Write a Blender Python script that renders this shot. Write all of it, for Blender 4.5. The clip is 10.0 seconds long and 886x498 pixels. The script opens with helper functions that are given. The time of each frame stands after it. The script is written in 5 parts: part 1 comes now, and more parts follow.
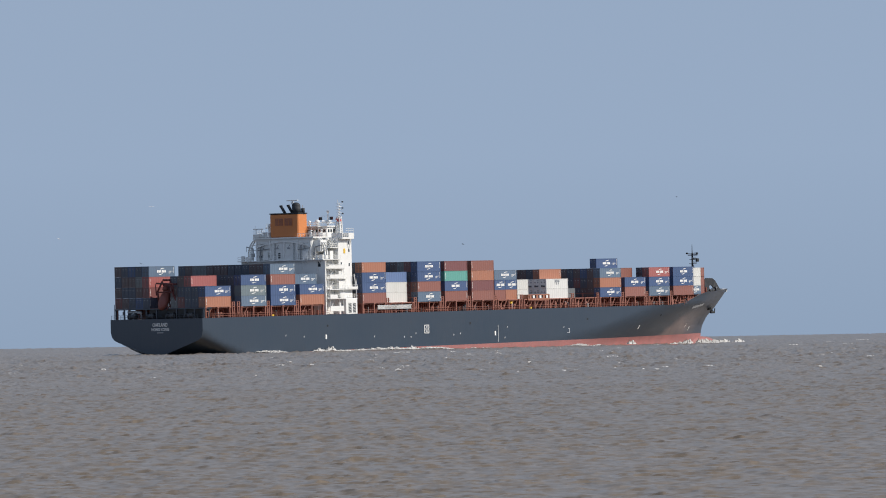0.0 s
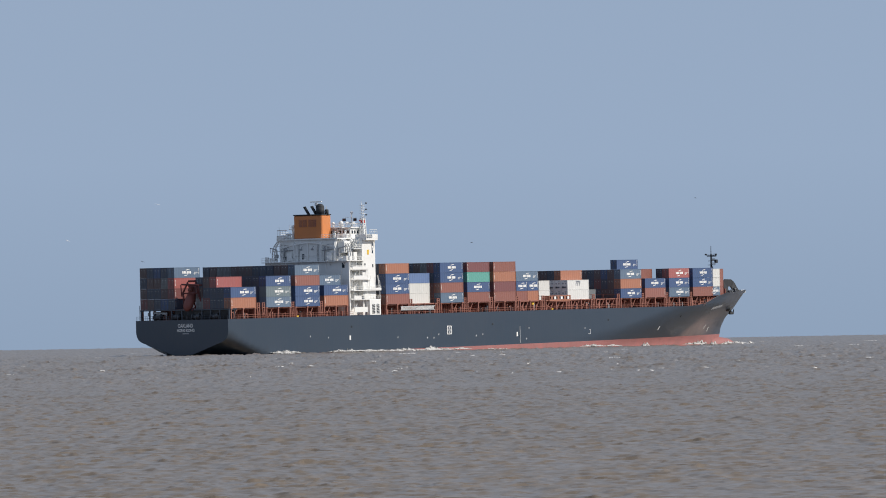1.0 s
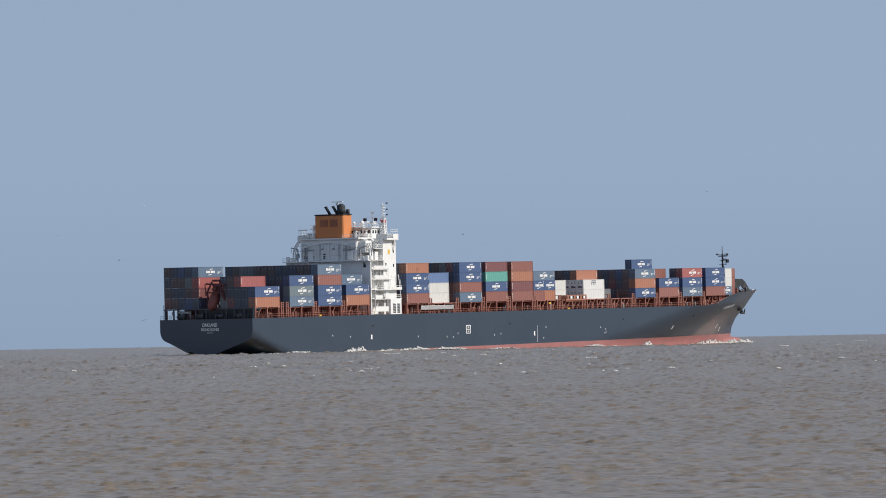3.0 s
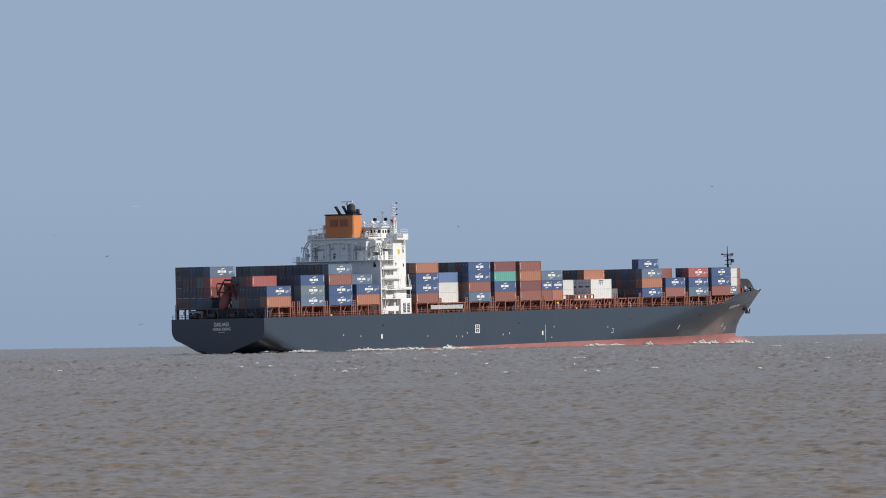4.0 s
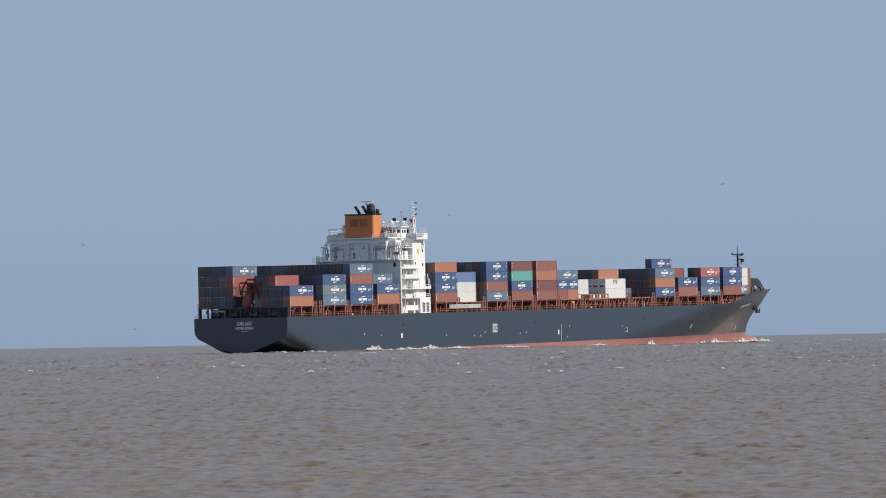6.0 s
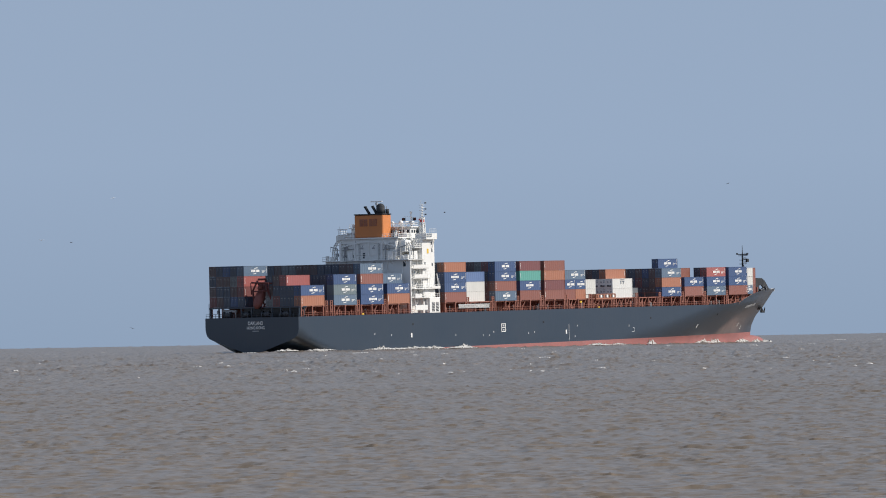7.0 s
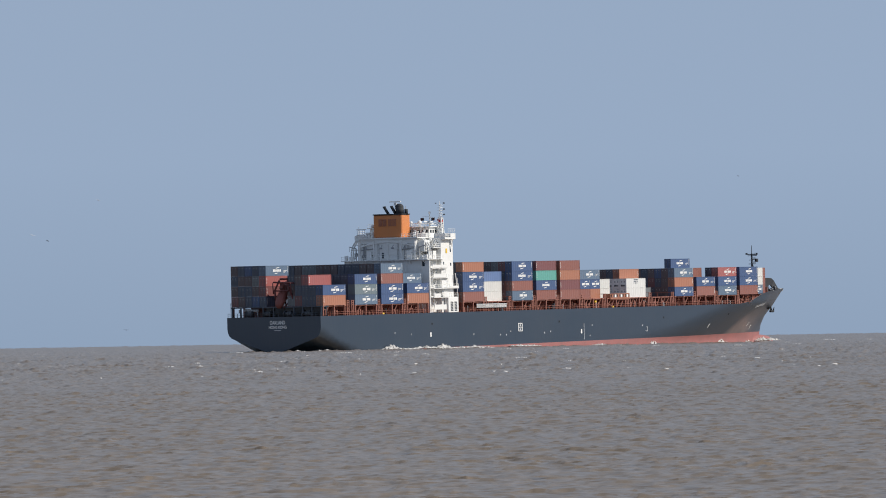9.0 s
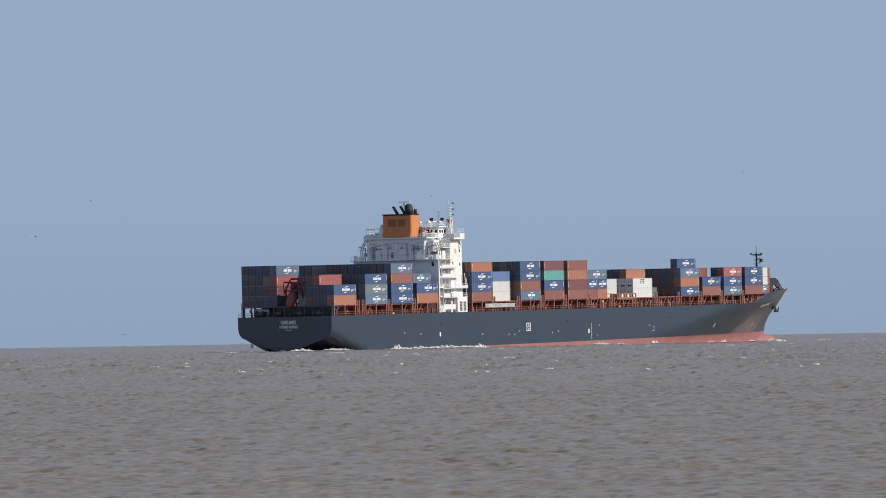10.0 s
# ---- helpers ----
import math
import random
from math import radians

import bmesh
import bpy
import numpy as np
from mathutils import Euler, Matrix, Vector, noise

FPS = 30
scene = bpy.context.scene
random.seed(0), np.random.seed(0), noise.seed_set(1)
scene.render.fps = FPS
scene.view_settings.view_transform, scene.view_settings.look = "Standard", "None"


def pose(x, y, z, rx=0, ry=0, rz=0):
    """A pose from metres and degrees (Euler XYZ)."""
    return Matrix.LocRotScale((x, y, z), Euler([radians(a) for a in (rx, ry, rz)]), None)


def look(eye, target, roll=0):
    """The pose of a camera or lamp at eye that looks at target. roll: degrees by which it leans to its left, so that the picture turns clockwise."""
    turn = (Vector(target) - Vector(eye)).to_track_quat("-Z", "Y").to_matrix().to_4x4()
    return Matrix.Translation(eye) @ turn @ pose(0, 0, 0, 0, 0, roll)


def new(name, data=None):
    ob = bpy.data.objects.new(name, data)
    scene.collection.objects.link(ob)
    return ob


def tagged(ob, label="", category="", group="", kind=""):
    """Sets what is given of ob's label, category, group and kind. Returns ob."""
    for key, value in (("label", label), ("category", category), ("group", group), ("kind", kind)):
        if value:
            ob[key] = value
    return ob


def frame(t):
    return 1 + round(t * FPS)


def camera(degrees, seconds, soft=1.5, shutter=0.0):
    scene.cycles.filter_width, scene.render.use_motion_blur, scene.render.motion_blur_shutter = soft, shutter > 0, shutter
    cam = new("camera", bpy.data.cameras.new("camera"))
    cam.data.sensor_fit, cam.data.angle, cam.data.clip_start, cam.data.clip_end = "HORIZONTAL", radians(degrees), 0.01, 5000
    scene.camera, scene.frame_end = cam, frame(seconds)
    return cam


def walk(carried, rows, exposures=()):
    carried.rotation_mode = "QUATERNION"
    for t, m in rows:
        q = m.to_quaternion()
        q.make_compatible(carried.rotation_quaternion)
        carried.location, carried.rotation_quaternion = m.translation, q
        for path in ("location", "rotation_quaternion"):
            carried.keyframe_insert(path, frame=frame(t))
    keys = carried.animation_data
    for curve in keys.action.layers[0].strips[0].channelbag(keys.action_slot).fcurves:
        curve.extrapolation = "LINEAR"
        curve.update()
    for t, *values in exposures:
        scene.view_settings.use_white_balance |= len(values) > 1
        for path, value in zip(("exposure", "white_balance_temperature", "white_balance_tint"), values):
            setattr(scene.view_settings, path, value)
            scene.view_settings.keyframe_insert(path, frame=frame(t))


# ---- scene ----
# ---------------------------------------------------------------- camera
EYE_Z = 3.5
LENS_F = 10582.0


def aim(pan, tilt):
    return look((0, 0, EYE_Z), (pan / LENS_F * 1000, 1000, EYE_Z + tilt / LENS_F * 1000), -1.03)


cam = camera(8.475, 10.0, soft=1.0)
walk(cam, [(t, aim(p, q)) for t, p, q in (
    (0, 24.5, 155.8), (0.5, 10.6, 157.5), (1.0, 1.0, 158.2), (1.5, -2.0, 157.6), (2.0, 0, 157.6), (2.5, 0, 157.6),
    (4.0, 0, 156.8), (4.5, 0, 158.0), (5.0, 0, 157.1), (5.5, 0, 156.3), (7.0, 0, 155.5), (8.0, 0, 155.2),
    (9.0, 0, 155.0), (10.0, 0, 154.8))])

# ---------------------------------------------------------------- daylight
SUN_AZ, SUN_EL = 100.0, 36.0     # degrees clockwise from +y, and above the horizon
world = bpy.data.worlds.new("sky")
world.use_nodes = True
scene.world = world
wt = world.node_tree
bg = wt.nodes["Background"]
sky = wt.nodes.new("ShaderNodeTexSky")
sky.sky_type = "NISHITA"
sky.sun_disc = False
sky.sun_elevation, sky.sun_rotation = radians(SUN_EL), radians(SUN_AZ)
sky.air_density, sky.dust_density, sky.ozone_density = 1.0, 0.6, 2.0
# the low haze of the day: look up the clear sky a little above the horizon
geo = wt.nodes.new("ShaderNodeTexCoord")
lift = wt.nodes.new("ShaderNodeVectorMath")
lift.operation = "MULTIPLY_ADD"
lift.inputs[1].default_value, lift.inputs[2].default_value = (1, 1, 0.75), (0, 0, 0.30)
norm = wt.nodes.new("ShaderNodeVectorMath")
norm.operation = "NORMALIZE"
wt.links.new(geo.outputs["Generated"], lift.inputs[0])
wt.links.new(lift.outputs[0], norm.inputs[0])
wt.links.new(norm.outputs[0], sky.inputs[0])
haze = wt.nodes.new("ShaderNodeMix")
haze.data_type = "RGBA"
band = wt.nodes.new("ShaderNodeMapRange")      # thick near the horizon, thin overhead
for k, v in zip((1, 2, 3, 4), (0.06, 0.5, 0.6, 0.42)):
    band.inputs[k].default_value = v
high = wt.nodes.new("ShaderNodeSeparateXYZ")
wt.links.new(geo.outputs["Generated"], high.inputs[0])
wt.links.new(high.outputs[2], band.inputs[0])
wt.links.new(band.outputs[0], haze.inputs[0])
veil = wt.nodes.new("ShaderNodeMix")           # the haze is greyer and duller low over the water
veil.data_type = "RGBA"
low = wt.nodes.new("ShaderNodeMapRange")
low.inputs[2].default_value = 0.03
wt.links.new(high.outputs[2], low.inputs[0])
wt.links.new(low.outputs[0], veil.inputs[0])
veil.inputs[6].default_value, veil.inputs[7].default_value = (2.8, 3.4, 4.3, 1), (3.36, 4.06, 5.12, 1)
wt.links.new(veil.outputs[2], haze.inputs[7])
wt.links.new(sky.outputs[0], haze.inputs[6])
wt.links.new(haze.outputs[2], bg.inputs[0])
bg.inputs[1].default_value = 0.118

sun = new("sun", bpy.data.lights.new("sun", "SUN"))
sun.data.energy, sun.data.angle, sun.data.color = 4.0, radians(0.6), (1.0, 0.93, 0.83)
az, el = radians(SUN_AZ), radians(SUN_EL)
sun.matrix_world = look((math.sin(az) * math.cos(el) * 500, math.cos(az) * math.cos(el) * 500, math.sin(el) * 500), (0, 0, 0))


# ---------------------------------------------------------------- materials
def paint(name, colour, rough=0.5, metal=0.0, grime=0.25, rust=0.0, scale=0.35, spec=0.35, bump=0.02, vary=0.0, streaks=1.0):
    """Weathered paint: broad fading, vertical streaks, fine speckle, and rust where asked for."""
    m = bpy.data.materials.new(name)
    m.use_nodes = True
    nt = m.node_tree
    b = nt.nodes["Principled BSDF"]
    b.inputs["Roughness"].default_value, b.inputs["Metallic"].default_value = rough, metal
    b.inputs["Specular IOR Level"].default_value = spec
    tc = nt.nodes.new("ShaderNodeTexCoord")
    info = nt.nodes.new("ShaderNodeObjectInfo")
    add = nt.nodes.new("ShaderNodeVectorMath")
    sc = nt.nodes.new("ShaderNodeMath")
    sc.operation, sc.inputs[1].default_value = "MULTIPLY", 60.0
    nt.links.new(info.outputs["Random"], sc.inputs[0])
    nt.links.new(tc.outputs["Object"], add.inputs[0])
    nt.links.new(sc.outputs[0], add.inputs[1])

    def cloud(stretch, size, detail):
        mp = nt.nodes.new("ShaderNodeMapping")
        mp.inputs["Scale"].default_value = stretch
        n = nt.nodes.new("ShaderNodeTexNoise")
        n.inputs["Scale"].default_value, n.inputs["Detail"].default_value = size, detail
        nt.links.new(add.outputs[0], mp.inputs[0])
        nt.links.new(mp.outputs[0], n.inputs[0])
        return n.outputs[0]

    def ramp(src, lo, hi, a, z):
        r = nt.nodes.new("ShaderNodeMapRange")
        for k, v in zip((1, 2, 3, 4), (lo, hi, a, z)):
            r.inputs[k].default_value = v
        nt.links.new(src, r.inputs[0])
        return r.outputs[0]

    def mix(f, a, c, mode="MIX"):
        x = nt.nodes.new("ShaderNodeMix")
        x.data_type, x.blend_type = "RGBA", mode
        for k, v in ((0, f), (6, a), (7, c)):
            if isinstance(v, (int, float)):
                x.inputs[k].default_value = v
            elif isinstance(v, tuple):
                x.inputs[k].default_value = (*v, 1)
            else:
                nt.links.new(v, x.inputs[k])
        return x.outputs[2]

    broad = cloud((1, 1, 1), scale, 4)
    streak = cloud((2.2, 2.2, 0.18), 1.3, 3)
    col = mix(ramp(broad, 0.3, 0.7, 0, grime), tuple(colour), tuple(c * 0.62 + 0.03 for c in colour))
    col = mix(ramp(streak, 0.45, 0.75, 0, grime * streaks), col, tuple(c * 0.7 + 0.05 for c in colour))
    if rust:
        spots = cloud((1, 1, 0.4), 1.1, 6)
        col = mix(ramp(spots, 0.6, 0.72, 0, rust), col, (0.16, 0.06, 0.03))
    if vary:
        col = mix(ramp(info.outputs["Random"], 0, 1, 0, vary), col, tuple(min(1, c * 1.25 + 0.04) for c in colour))
    nt.links.new(col, b.inputs["Base Color"])
    if bump:
        bp = nt.nodes.new("ShaderNodeBump")
        bp.inputs["Strength"].default_value, bp.inputs["Distance"].default_value = 0.4, bump
        nt.links.new(cloud((1, 1, 1), 2.5, 3), bp.inputs["Height"])
        nt.links.new(bp.outputs[0], b.inputs["Normal"])
    return m


HULL = paint("hull_paint", (0.018, 0.034, 0.056), 0.4, spec=0.55, streaks=0.5, grime=0.26, scale=0.06, rust=0.06, bump=0.03)


def flare_sunlight(m):
    """Paints the sunlit sheen of the forward flare into the hull colour as a pale patch."""
    nt = m.node_tree
    b = nt.nodes["Principled BSDF"]
    src = b.inputs["Base Color"].links[0].from_socket
    tc = nt.nodes.new("ShaderNodeTexCoord")
    sp = nt.nodes.new("ShaderNodeSeparateXYZ")
    nt.links.new(tc.outputs["Object"], sp.inputs[0])
    n = nt.nodes.new("ShaderNodeTexNoise")
    n.inputs["Scale"].default_value, n.inputs["Detail"].default_value = 0.16, 5
    nt.links.new(tc.outputs["Object"], n.inputs[0])
    rake = nt.nodes.new("ShaderNodeMath")            # the painted light's after edge follows the rake of the flare
    rake.operation, rake.inputs[1].default_value = "MULTIPLY_ADD", -2.2
    nt.links.new(sp.outputs[2], rake.inputs[0])
    nt.links.new(sp.outputs[0], rake.inputs[2])
    val = n.outputs[0]
    for src_v, lo, hi, a, z in ((rake.outputs[0], 248, 254, 0, 1.6), (rake.outputs[0], 261, 280, 1, 0.15), (sp.outputs[2], 3.0, 9.5, 1, 0.1)):
        r = nt.nodes.new("ShaderNodeMapRange")
        for k, v in zip((1, 2, 3, 4), (lo, hi, a, z)):
            r.inputs[k].default_value = v
        nt.links.new(src_v, r.inputs[0])
        q = nt.nodes.new("ShaderNodeMath")
        q.operation = "MULTIPLY"
        nt.links.new(val, q.inputs[0])
        nt.links.new(r.outputs[0], q.inputs[1])
        val = q.outputs[0]
    x = nt.nodes.new("ShaderNodeMix")
    x.data_type = "RGBA"
    nt.links.new(val, x.inputs[0])
    nt.links.new(src, x.inputs[6])
    x.inputs[7].default_value = (0.235, 0.18, 0.17, 1)
    nt.links.new(x.outputs[2], b.inputs["Base Color"])


# sunlight on the bow flare, put into the paint colour
flare_sunlight(HULL)
hull_gloss = HULL.node_tree.nodes["Principled BSDF"]      # wet, glossy topcoat
hull_gloss.inputs["Coat Weight"].default_value, hull_gloss.inputs["Coat Roughness"].default_value = 0.5, 0.3
BOOT = paint("antifouling_red", (0.37, 0.145, 0.135), 0.6, grime=0.8, scale=0.22, streaks=1.0)
DECK = paint("deck_red_brown", (0.31, 0.128, 0.095), 0.6, grime=0.45, rust=0.25, scale=0.5)
WHITE = paint("ship_white", (0.80, 0.80, 0.78), 0.45, grime=0.14, rust=0.06, scale=0.3)
FUNNEL = paint("funnel_orange", (0.62, 0.225, 0.075), 0.5, grime=0.22, scale=0.3)
BLACK = paint("soot_black", (0.022, 0.025, 0.03), 0.7, grime=0.3, spec=0.4)
DARK = paint("dark_opening", (0.045, 0.05, 0.058), 0.35, grime=0.2, spec=0.6)
STEEL = paint("galvanised_grey", (0.36, 0.37, 0.38), 0.5, 0.4, grime=0.3)
MARK = paint("marking_white", (0.82, 0.82, 0.80), 0.6, grime=0.1, bump=0)
MARKDIM = paint("marking_faded", (0.50, 0.52, 0.54), 0.6, grime=0.2, bump=0)
BOAT = paint("lifeboat_orange", (0.20, 0.062, 0.05), 0.5, grime=0.25)
YELLOW = paint("safety_yellow", (0.75, 0.48, 0.05), 0.5, grime=0.2)
REDFRAME = paint("davit_dark_red", (0.12, 0.03, 0.03), 0.6, grime=0.3)
GLASS = paint("window_glass", (0.03, 0.04, 0.05), 0.08, grime=0.1, spec=0.6, bump=0)
LOCKROD = paint("lock_rod_grey", (0.12, 0.123, 0.128), 0.5, grime=0.2, bump=0)
FLAGRED = paint("flag_red", (0.45, 0.04, 0.04), 0.8, bump=0)

BOX_COLOURS = {
    "blue": (0.042, 0.082, 0.19), "greyblue": (0.10, 0.15, 0.22), "slate": (0.13, 0.17, 0.19), "lightblue": (0.12, 0.19, 0.36),
    "navy": (0.045, 0.062, 0.098), "brown": (0.25, 0.095, 0.07), "red": (0.33, 0.095, 0.085), "orange": (0.36, 0.145, 0.082),
    "maroon": (0.17, 0.058, 0.056), "teal": (0.10, 0.33, 0.28), "white": (0.62, 0.62, 0.59), "grey": (0.15, 0.165, 0.175), "reefer": (0.70, 0.70, 0.68),
    "darkbrown": (0.10, 0.066, 0.066),
}
BOX_MATS = {k: paint("container_" + k, c, 0.42, grime=0.24, rust=0.12, scale=0.35, vary=0.25, spec=0.7) for k, c in BOX_COLOURS.items()}


# ---------------------------------------------------------------- mesh helpers
def mesh_of(name, bm, mat, smooth=False):
    me = bpy.data.meshes.new(name)
    bm.normal_update()
    bm.to_mesh(me)
    bm.free()
    for mm in (mat if isinstance(mat, (list, tuple)) else [mat]):
        me.materials.append(mm)
    if smooth:
        me.polygons.foreach_set("use_smooth", [True] * len(me.polygons))
    return me


def part(name, bm, mat, parent, label="", smooth=False, m=None):
    ob = new(name, mesh_of(name, bm, mat, smooth))
    ob.parent = parent
    if m is not None:
        ob.matrix_local = m
    return tagged(ob, label)


def box(bm, x0, x1, y0, y1, z0, z1, bevel=0.0):
    got = bmesh.ops.create_cube(bm, size=1, matrix=Matrix.LocRotScale(((x0 + x1) / 2, (y0 + y1) / 2, (z0 + z1) / 2), None, (abs(x1 - x0), abs(y1 - y0), abs(z1 - z0))))
    if bevel:
        vs = set(got["verts"])
        es = [e for e in bm.edges if e.verts[0] in vs and e.verts[1] in vs]
        bmesh.ops.bevel(bm, geom=es, offset=bevel, segments=1, affect="EDGES")
    return bm


def rod(bm, a, b, r, r2=None, seg=8):
    a, b = Vector(a), Vector(b)
    d = b - a
    m = Matrix.Translation((a + b) / 2) @ d.to_track_quat("Z", "Y").to_matrix().to_4x4()
    bmesh.ops.create_cone(bm, cap_ends=True, segments=seg, radius1=r, radius2=r if r2 is None else r2, depth=d.length, matrix=m)
    return bm


def railing(bm, a, b, height=1.1, step=1.5, r=0.045):
    a, b = Vector(a), Vector(b)
    n = max(1, round((b - a).length / step))
    up = Vector((0, 0, 1))
    for i in range(n + 1):
        p = a.lerp(b, i / n)
        rod(bm, p, p + up * height, r, seg=5)
    for k in (0.5, 1.0):
        rod(bm, a + up * height * k, b + up * height * k, r, seg=5)
    return bm


# ---------------------------------------------------------------- the sea
def lattice(seed):
    """Smooth random field on a unit lattice, as a function of two coordinates."""
    table = np.random.RandomState(seed).rand(256, 256)

    def field(u, v):
        iu, iv = np.floor(u).astype(np.int64), np.floor(v).astype(np.int64)
        fu, fv = u - iu, v - iv
        fu, fv = fu * fu * (3 - 2 * fu), fv * fv * (3 - 2 * fv)
        g = lambda p, q: table[(iu + p) & 255, (iv + q) & 255]
        return (g(0, 0) * (1 - fu) + g(1, 0) * fu) * (1 - fv) + (g(0, 1) * (1 - fu) + g(1, 1) * fu) * fv
    return field


LEAN = 2.2
WAVE_FIELDS = [lattice(k) for k in range(31, 37)]


def sea_height(x, y):
    """Short steep wind waves running towards the shore, in groups, with sharp little crests."""
    rng = np.random.RandomState(7)
    h = np.zeros_like(x)
    group = 0.92 + 0.22 * np.sin(x * 0.55 + 0.9 * np.sin(y * 0.21) + 1.0) * np.sin(y * 0.33 - x * 0.19)
    for i in range(60):
        lam = 0.5 * (6.0 / 0.5) ** (i / 59.0) * rng.uniform(0.9, 1.1)
        ang = radians(-98 + rng.normal(0, 30))
        k = 2 * math.pi / lam
        amp = 0.0056 * lam ** 0.05
        ph = rng.rand() * 6.283 + 0.9 * np.sin(x * 0.05 * rng.rand() + y * 0.04 * rng.rand() + rng.rand() * 6)
        s = np.sin(k * (x * math.cos(ang) + y * math.sin(ang)) + ph)
        h += amp * (s + 0.4 * (s * s - 0.5) + 0.15 * s ** 3)
    dist = np.hypot(x, y)
    far = 0.64 + 1.5 * np.clip((dist - 130) / 1000, 0, 1)      # open water is rougher than the inshore
    # peaked crests at three sizes, in patches
    f = WAVE_FIELDS
    wx, wy = x + 0.4 * f[0](x * 1.4, y * 0.8), y + 0.7 * f[1](x * 1.1, y * 0.7)
    crest = 0.0
    for j, (fx, fy, tall) in enumerate(((2.3, 3.4, 0.028), (1.2, 2.0, 0.048), (0.5, 0.7, 0.040))):
        ridge = 1 - np.abs(2 * f[2 + j](wx * fx + 17 * j, wy * fy) - 1)
        crest = crest + tall * ridge ** 4
    patch = 0.45 + 0.9 * f[5](x * 0.19, y * 0.12)
    # longer steep seas offshore
    open_sea = np.clip((dist - 350) / 700, 0, 1)
    chop = (1 - np.abs(2 * f[4](x * 0.16 + 5 * f[0](x * 0.05, y * 0.03), y * 0.11) - 1)) ** 3
    chop = chop + 0.7 * (1 - np.abs(2 * f[3](x * 0.34 + 9, y * 0.2 + 2 * f[1](x * 0.1, y * 0.07)) - 1)) ** 4
    return h * group * far + crest * patch * far - 0.05 + open_sea * (0.44 * chop * np.clip(patch, 0.3, 1) - 0.36)


def sea_material():
    m = bpy.data.materials.new("silty_sea_water")
    m.use_nodes = True
    nt = m.node_tree
    b = nt.nodes["Principled BSDF"]
    tc = nt.nodes.new("ShaderNodeTexCoord")

    def cloud(stretch, size, detail, rough=0.55):
        mp = nt.nodes.new("ShaderNodeMapping")
        mp.inputs["Scale"].default_value = stretch
        n = nt.nodes.new("ShaderNodeTexNoise")
        n.inputs["Scale"].default_value, n.inputs["Detail"].default_value, n.inputs["Roughness"].default_value = size, detail, rough
        nt.links.new(tc.outputs["Object"], mp.inputs[0])
        nt.links.new(mp.outputs[0], n.inputs[0])
        return n.outputs[0]

    def ramp(src, lo, hi, a, z):
        r = nt.nodes.new("ShaderNodeMapRange")
        for k, v in zip((1, 2, 3, 4), (lo, hi, a, z)):
            r.inputs[k].default_value = v
        nt.links.new(src, r.inputs[0])
        return r.outputs[0]

    def mul(a, c):
        x = nt.nodes.new("ShaderNodeMath")
        x.operation = "MULTIPLY"
        nt.links.new(a, x.inputs[0])
        nt.links.new(c, x.inputs[1])
        return x.outputs[0]

    def mix(f, a, c):
        x = nt.nodes.new("ShaderNodeMix")
        x.data_type = "RGBA"
        for k, v in ((0, f), (6, a), (7, c)):
            if isinstance(v, tuple):
                x.inputs[k].default_value = (*v, 1)
            else:
                nt.links.new(v, x.inputs[k])
        return x.outputs[2]

    sep = nt.nodes.new("ShaderNodeSeparateXYZ")
    nt.links.new(tc.outputs["Object"], sep.inputs[0])
    silt = ramp(cloud((1, 0.35, 0), 0.03, 4), 0.35, 0.7, 0, 1)
    col = mix(silt, (0.180, 0.148, 0.116), (0.196, 0.160, 0.126))
    crest = ramp(sep.outputs[2], 0.36, 0.50, 0, 1)
    fleck = ramp(cloud((1, 0.7, 0), 1.1, 5, 0.65), 0.54, 0.64, 0, 1)
    foam = mul(crest, fleck)
    col = mix(foam, col, (0.60, 0.59, 0.57))
    nt.links.new(col, b.inputs["Base Color"])
    nt.links.new(ramp(foam, 0, 1, 0.28, 0.8), b.inputs["Roughness"])
    b.inputs["IOR"].default_value = 1.2
    # wavelets on the backs of the waves, then fine ripples
    last = None
    for size, dist, detail in ((0.8, 0.14, 2), (2.6, 0.04, 3)):
        bp = nt.nodes.new("ShaderNodeBump")
        bp.inputs["Strength"].default_value, bp.inputs["Distance"].default_value = 1.0, dist
        nt.links.new(cloud((1, 0.6, 0.5), size, detail, 0.5), bp.inputs["Height"])
        if last:
            nt.links.new(last, bp.inputs["Normal"])
        last = bp.outputs[0]
    peaks = nt.nodes.new("ShaderNodeMapping")            # sharp little wavelets, long across the wind
    peaks.inputs["Scale"].default_value = (0.55, 0.9, 0)
    rid = nt.nodes.new("ShaderNodeTexNoise")
    rid.noise_type = "RIDGED_MULTIFRACTAL"
    rid.inputs["Scale"].default_value, rid.inputs["Detail"].default_value = 1.6, 2
    nt.links.new(tc.outputs["Object"], peaks.inputs[0])
    nt.links.new(peaks.outputs[0], rid.inputs[0])
    bp = nt.nodes.new("ShaderNodeBump")
    bp.inputs["Strength"].default_value, bp.inputs["Distance"].default_value = 1.0, 0.16
    nt.links.new(rid.outputs[0], bp.inputs["Height"])
    nt.links.new(last, bp.inputs["Normal"])
    nt.links.new(bp.outputs[0], b.inputs["Normal"])
    return m


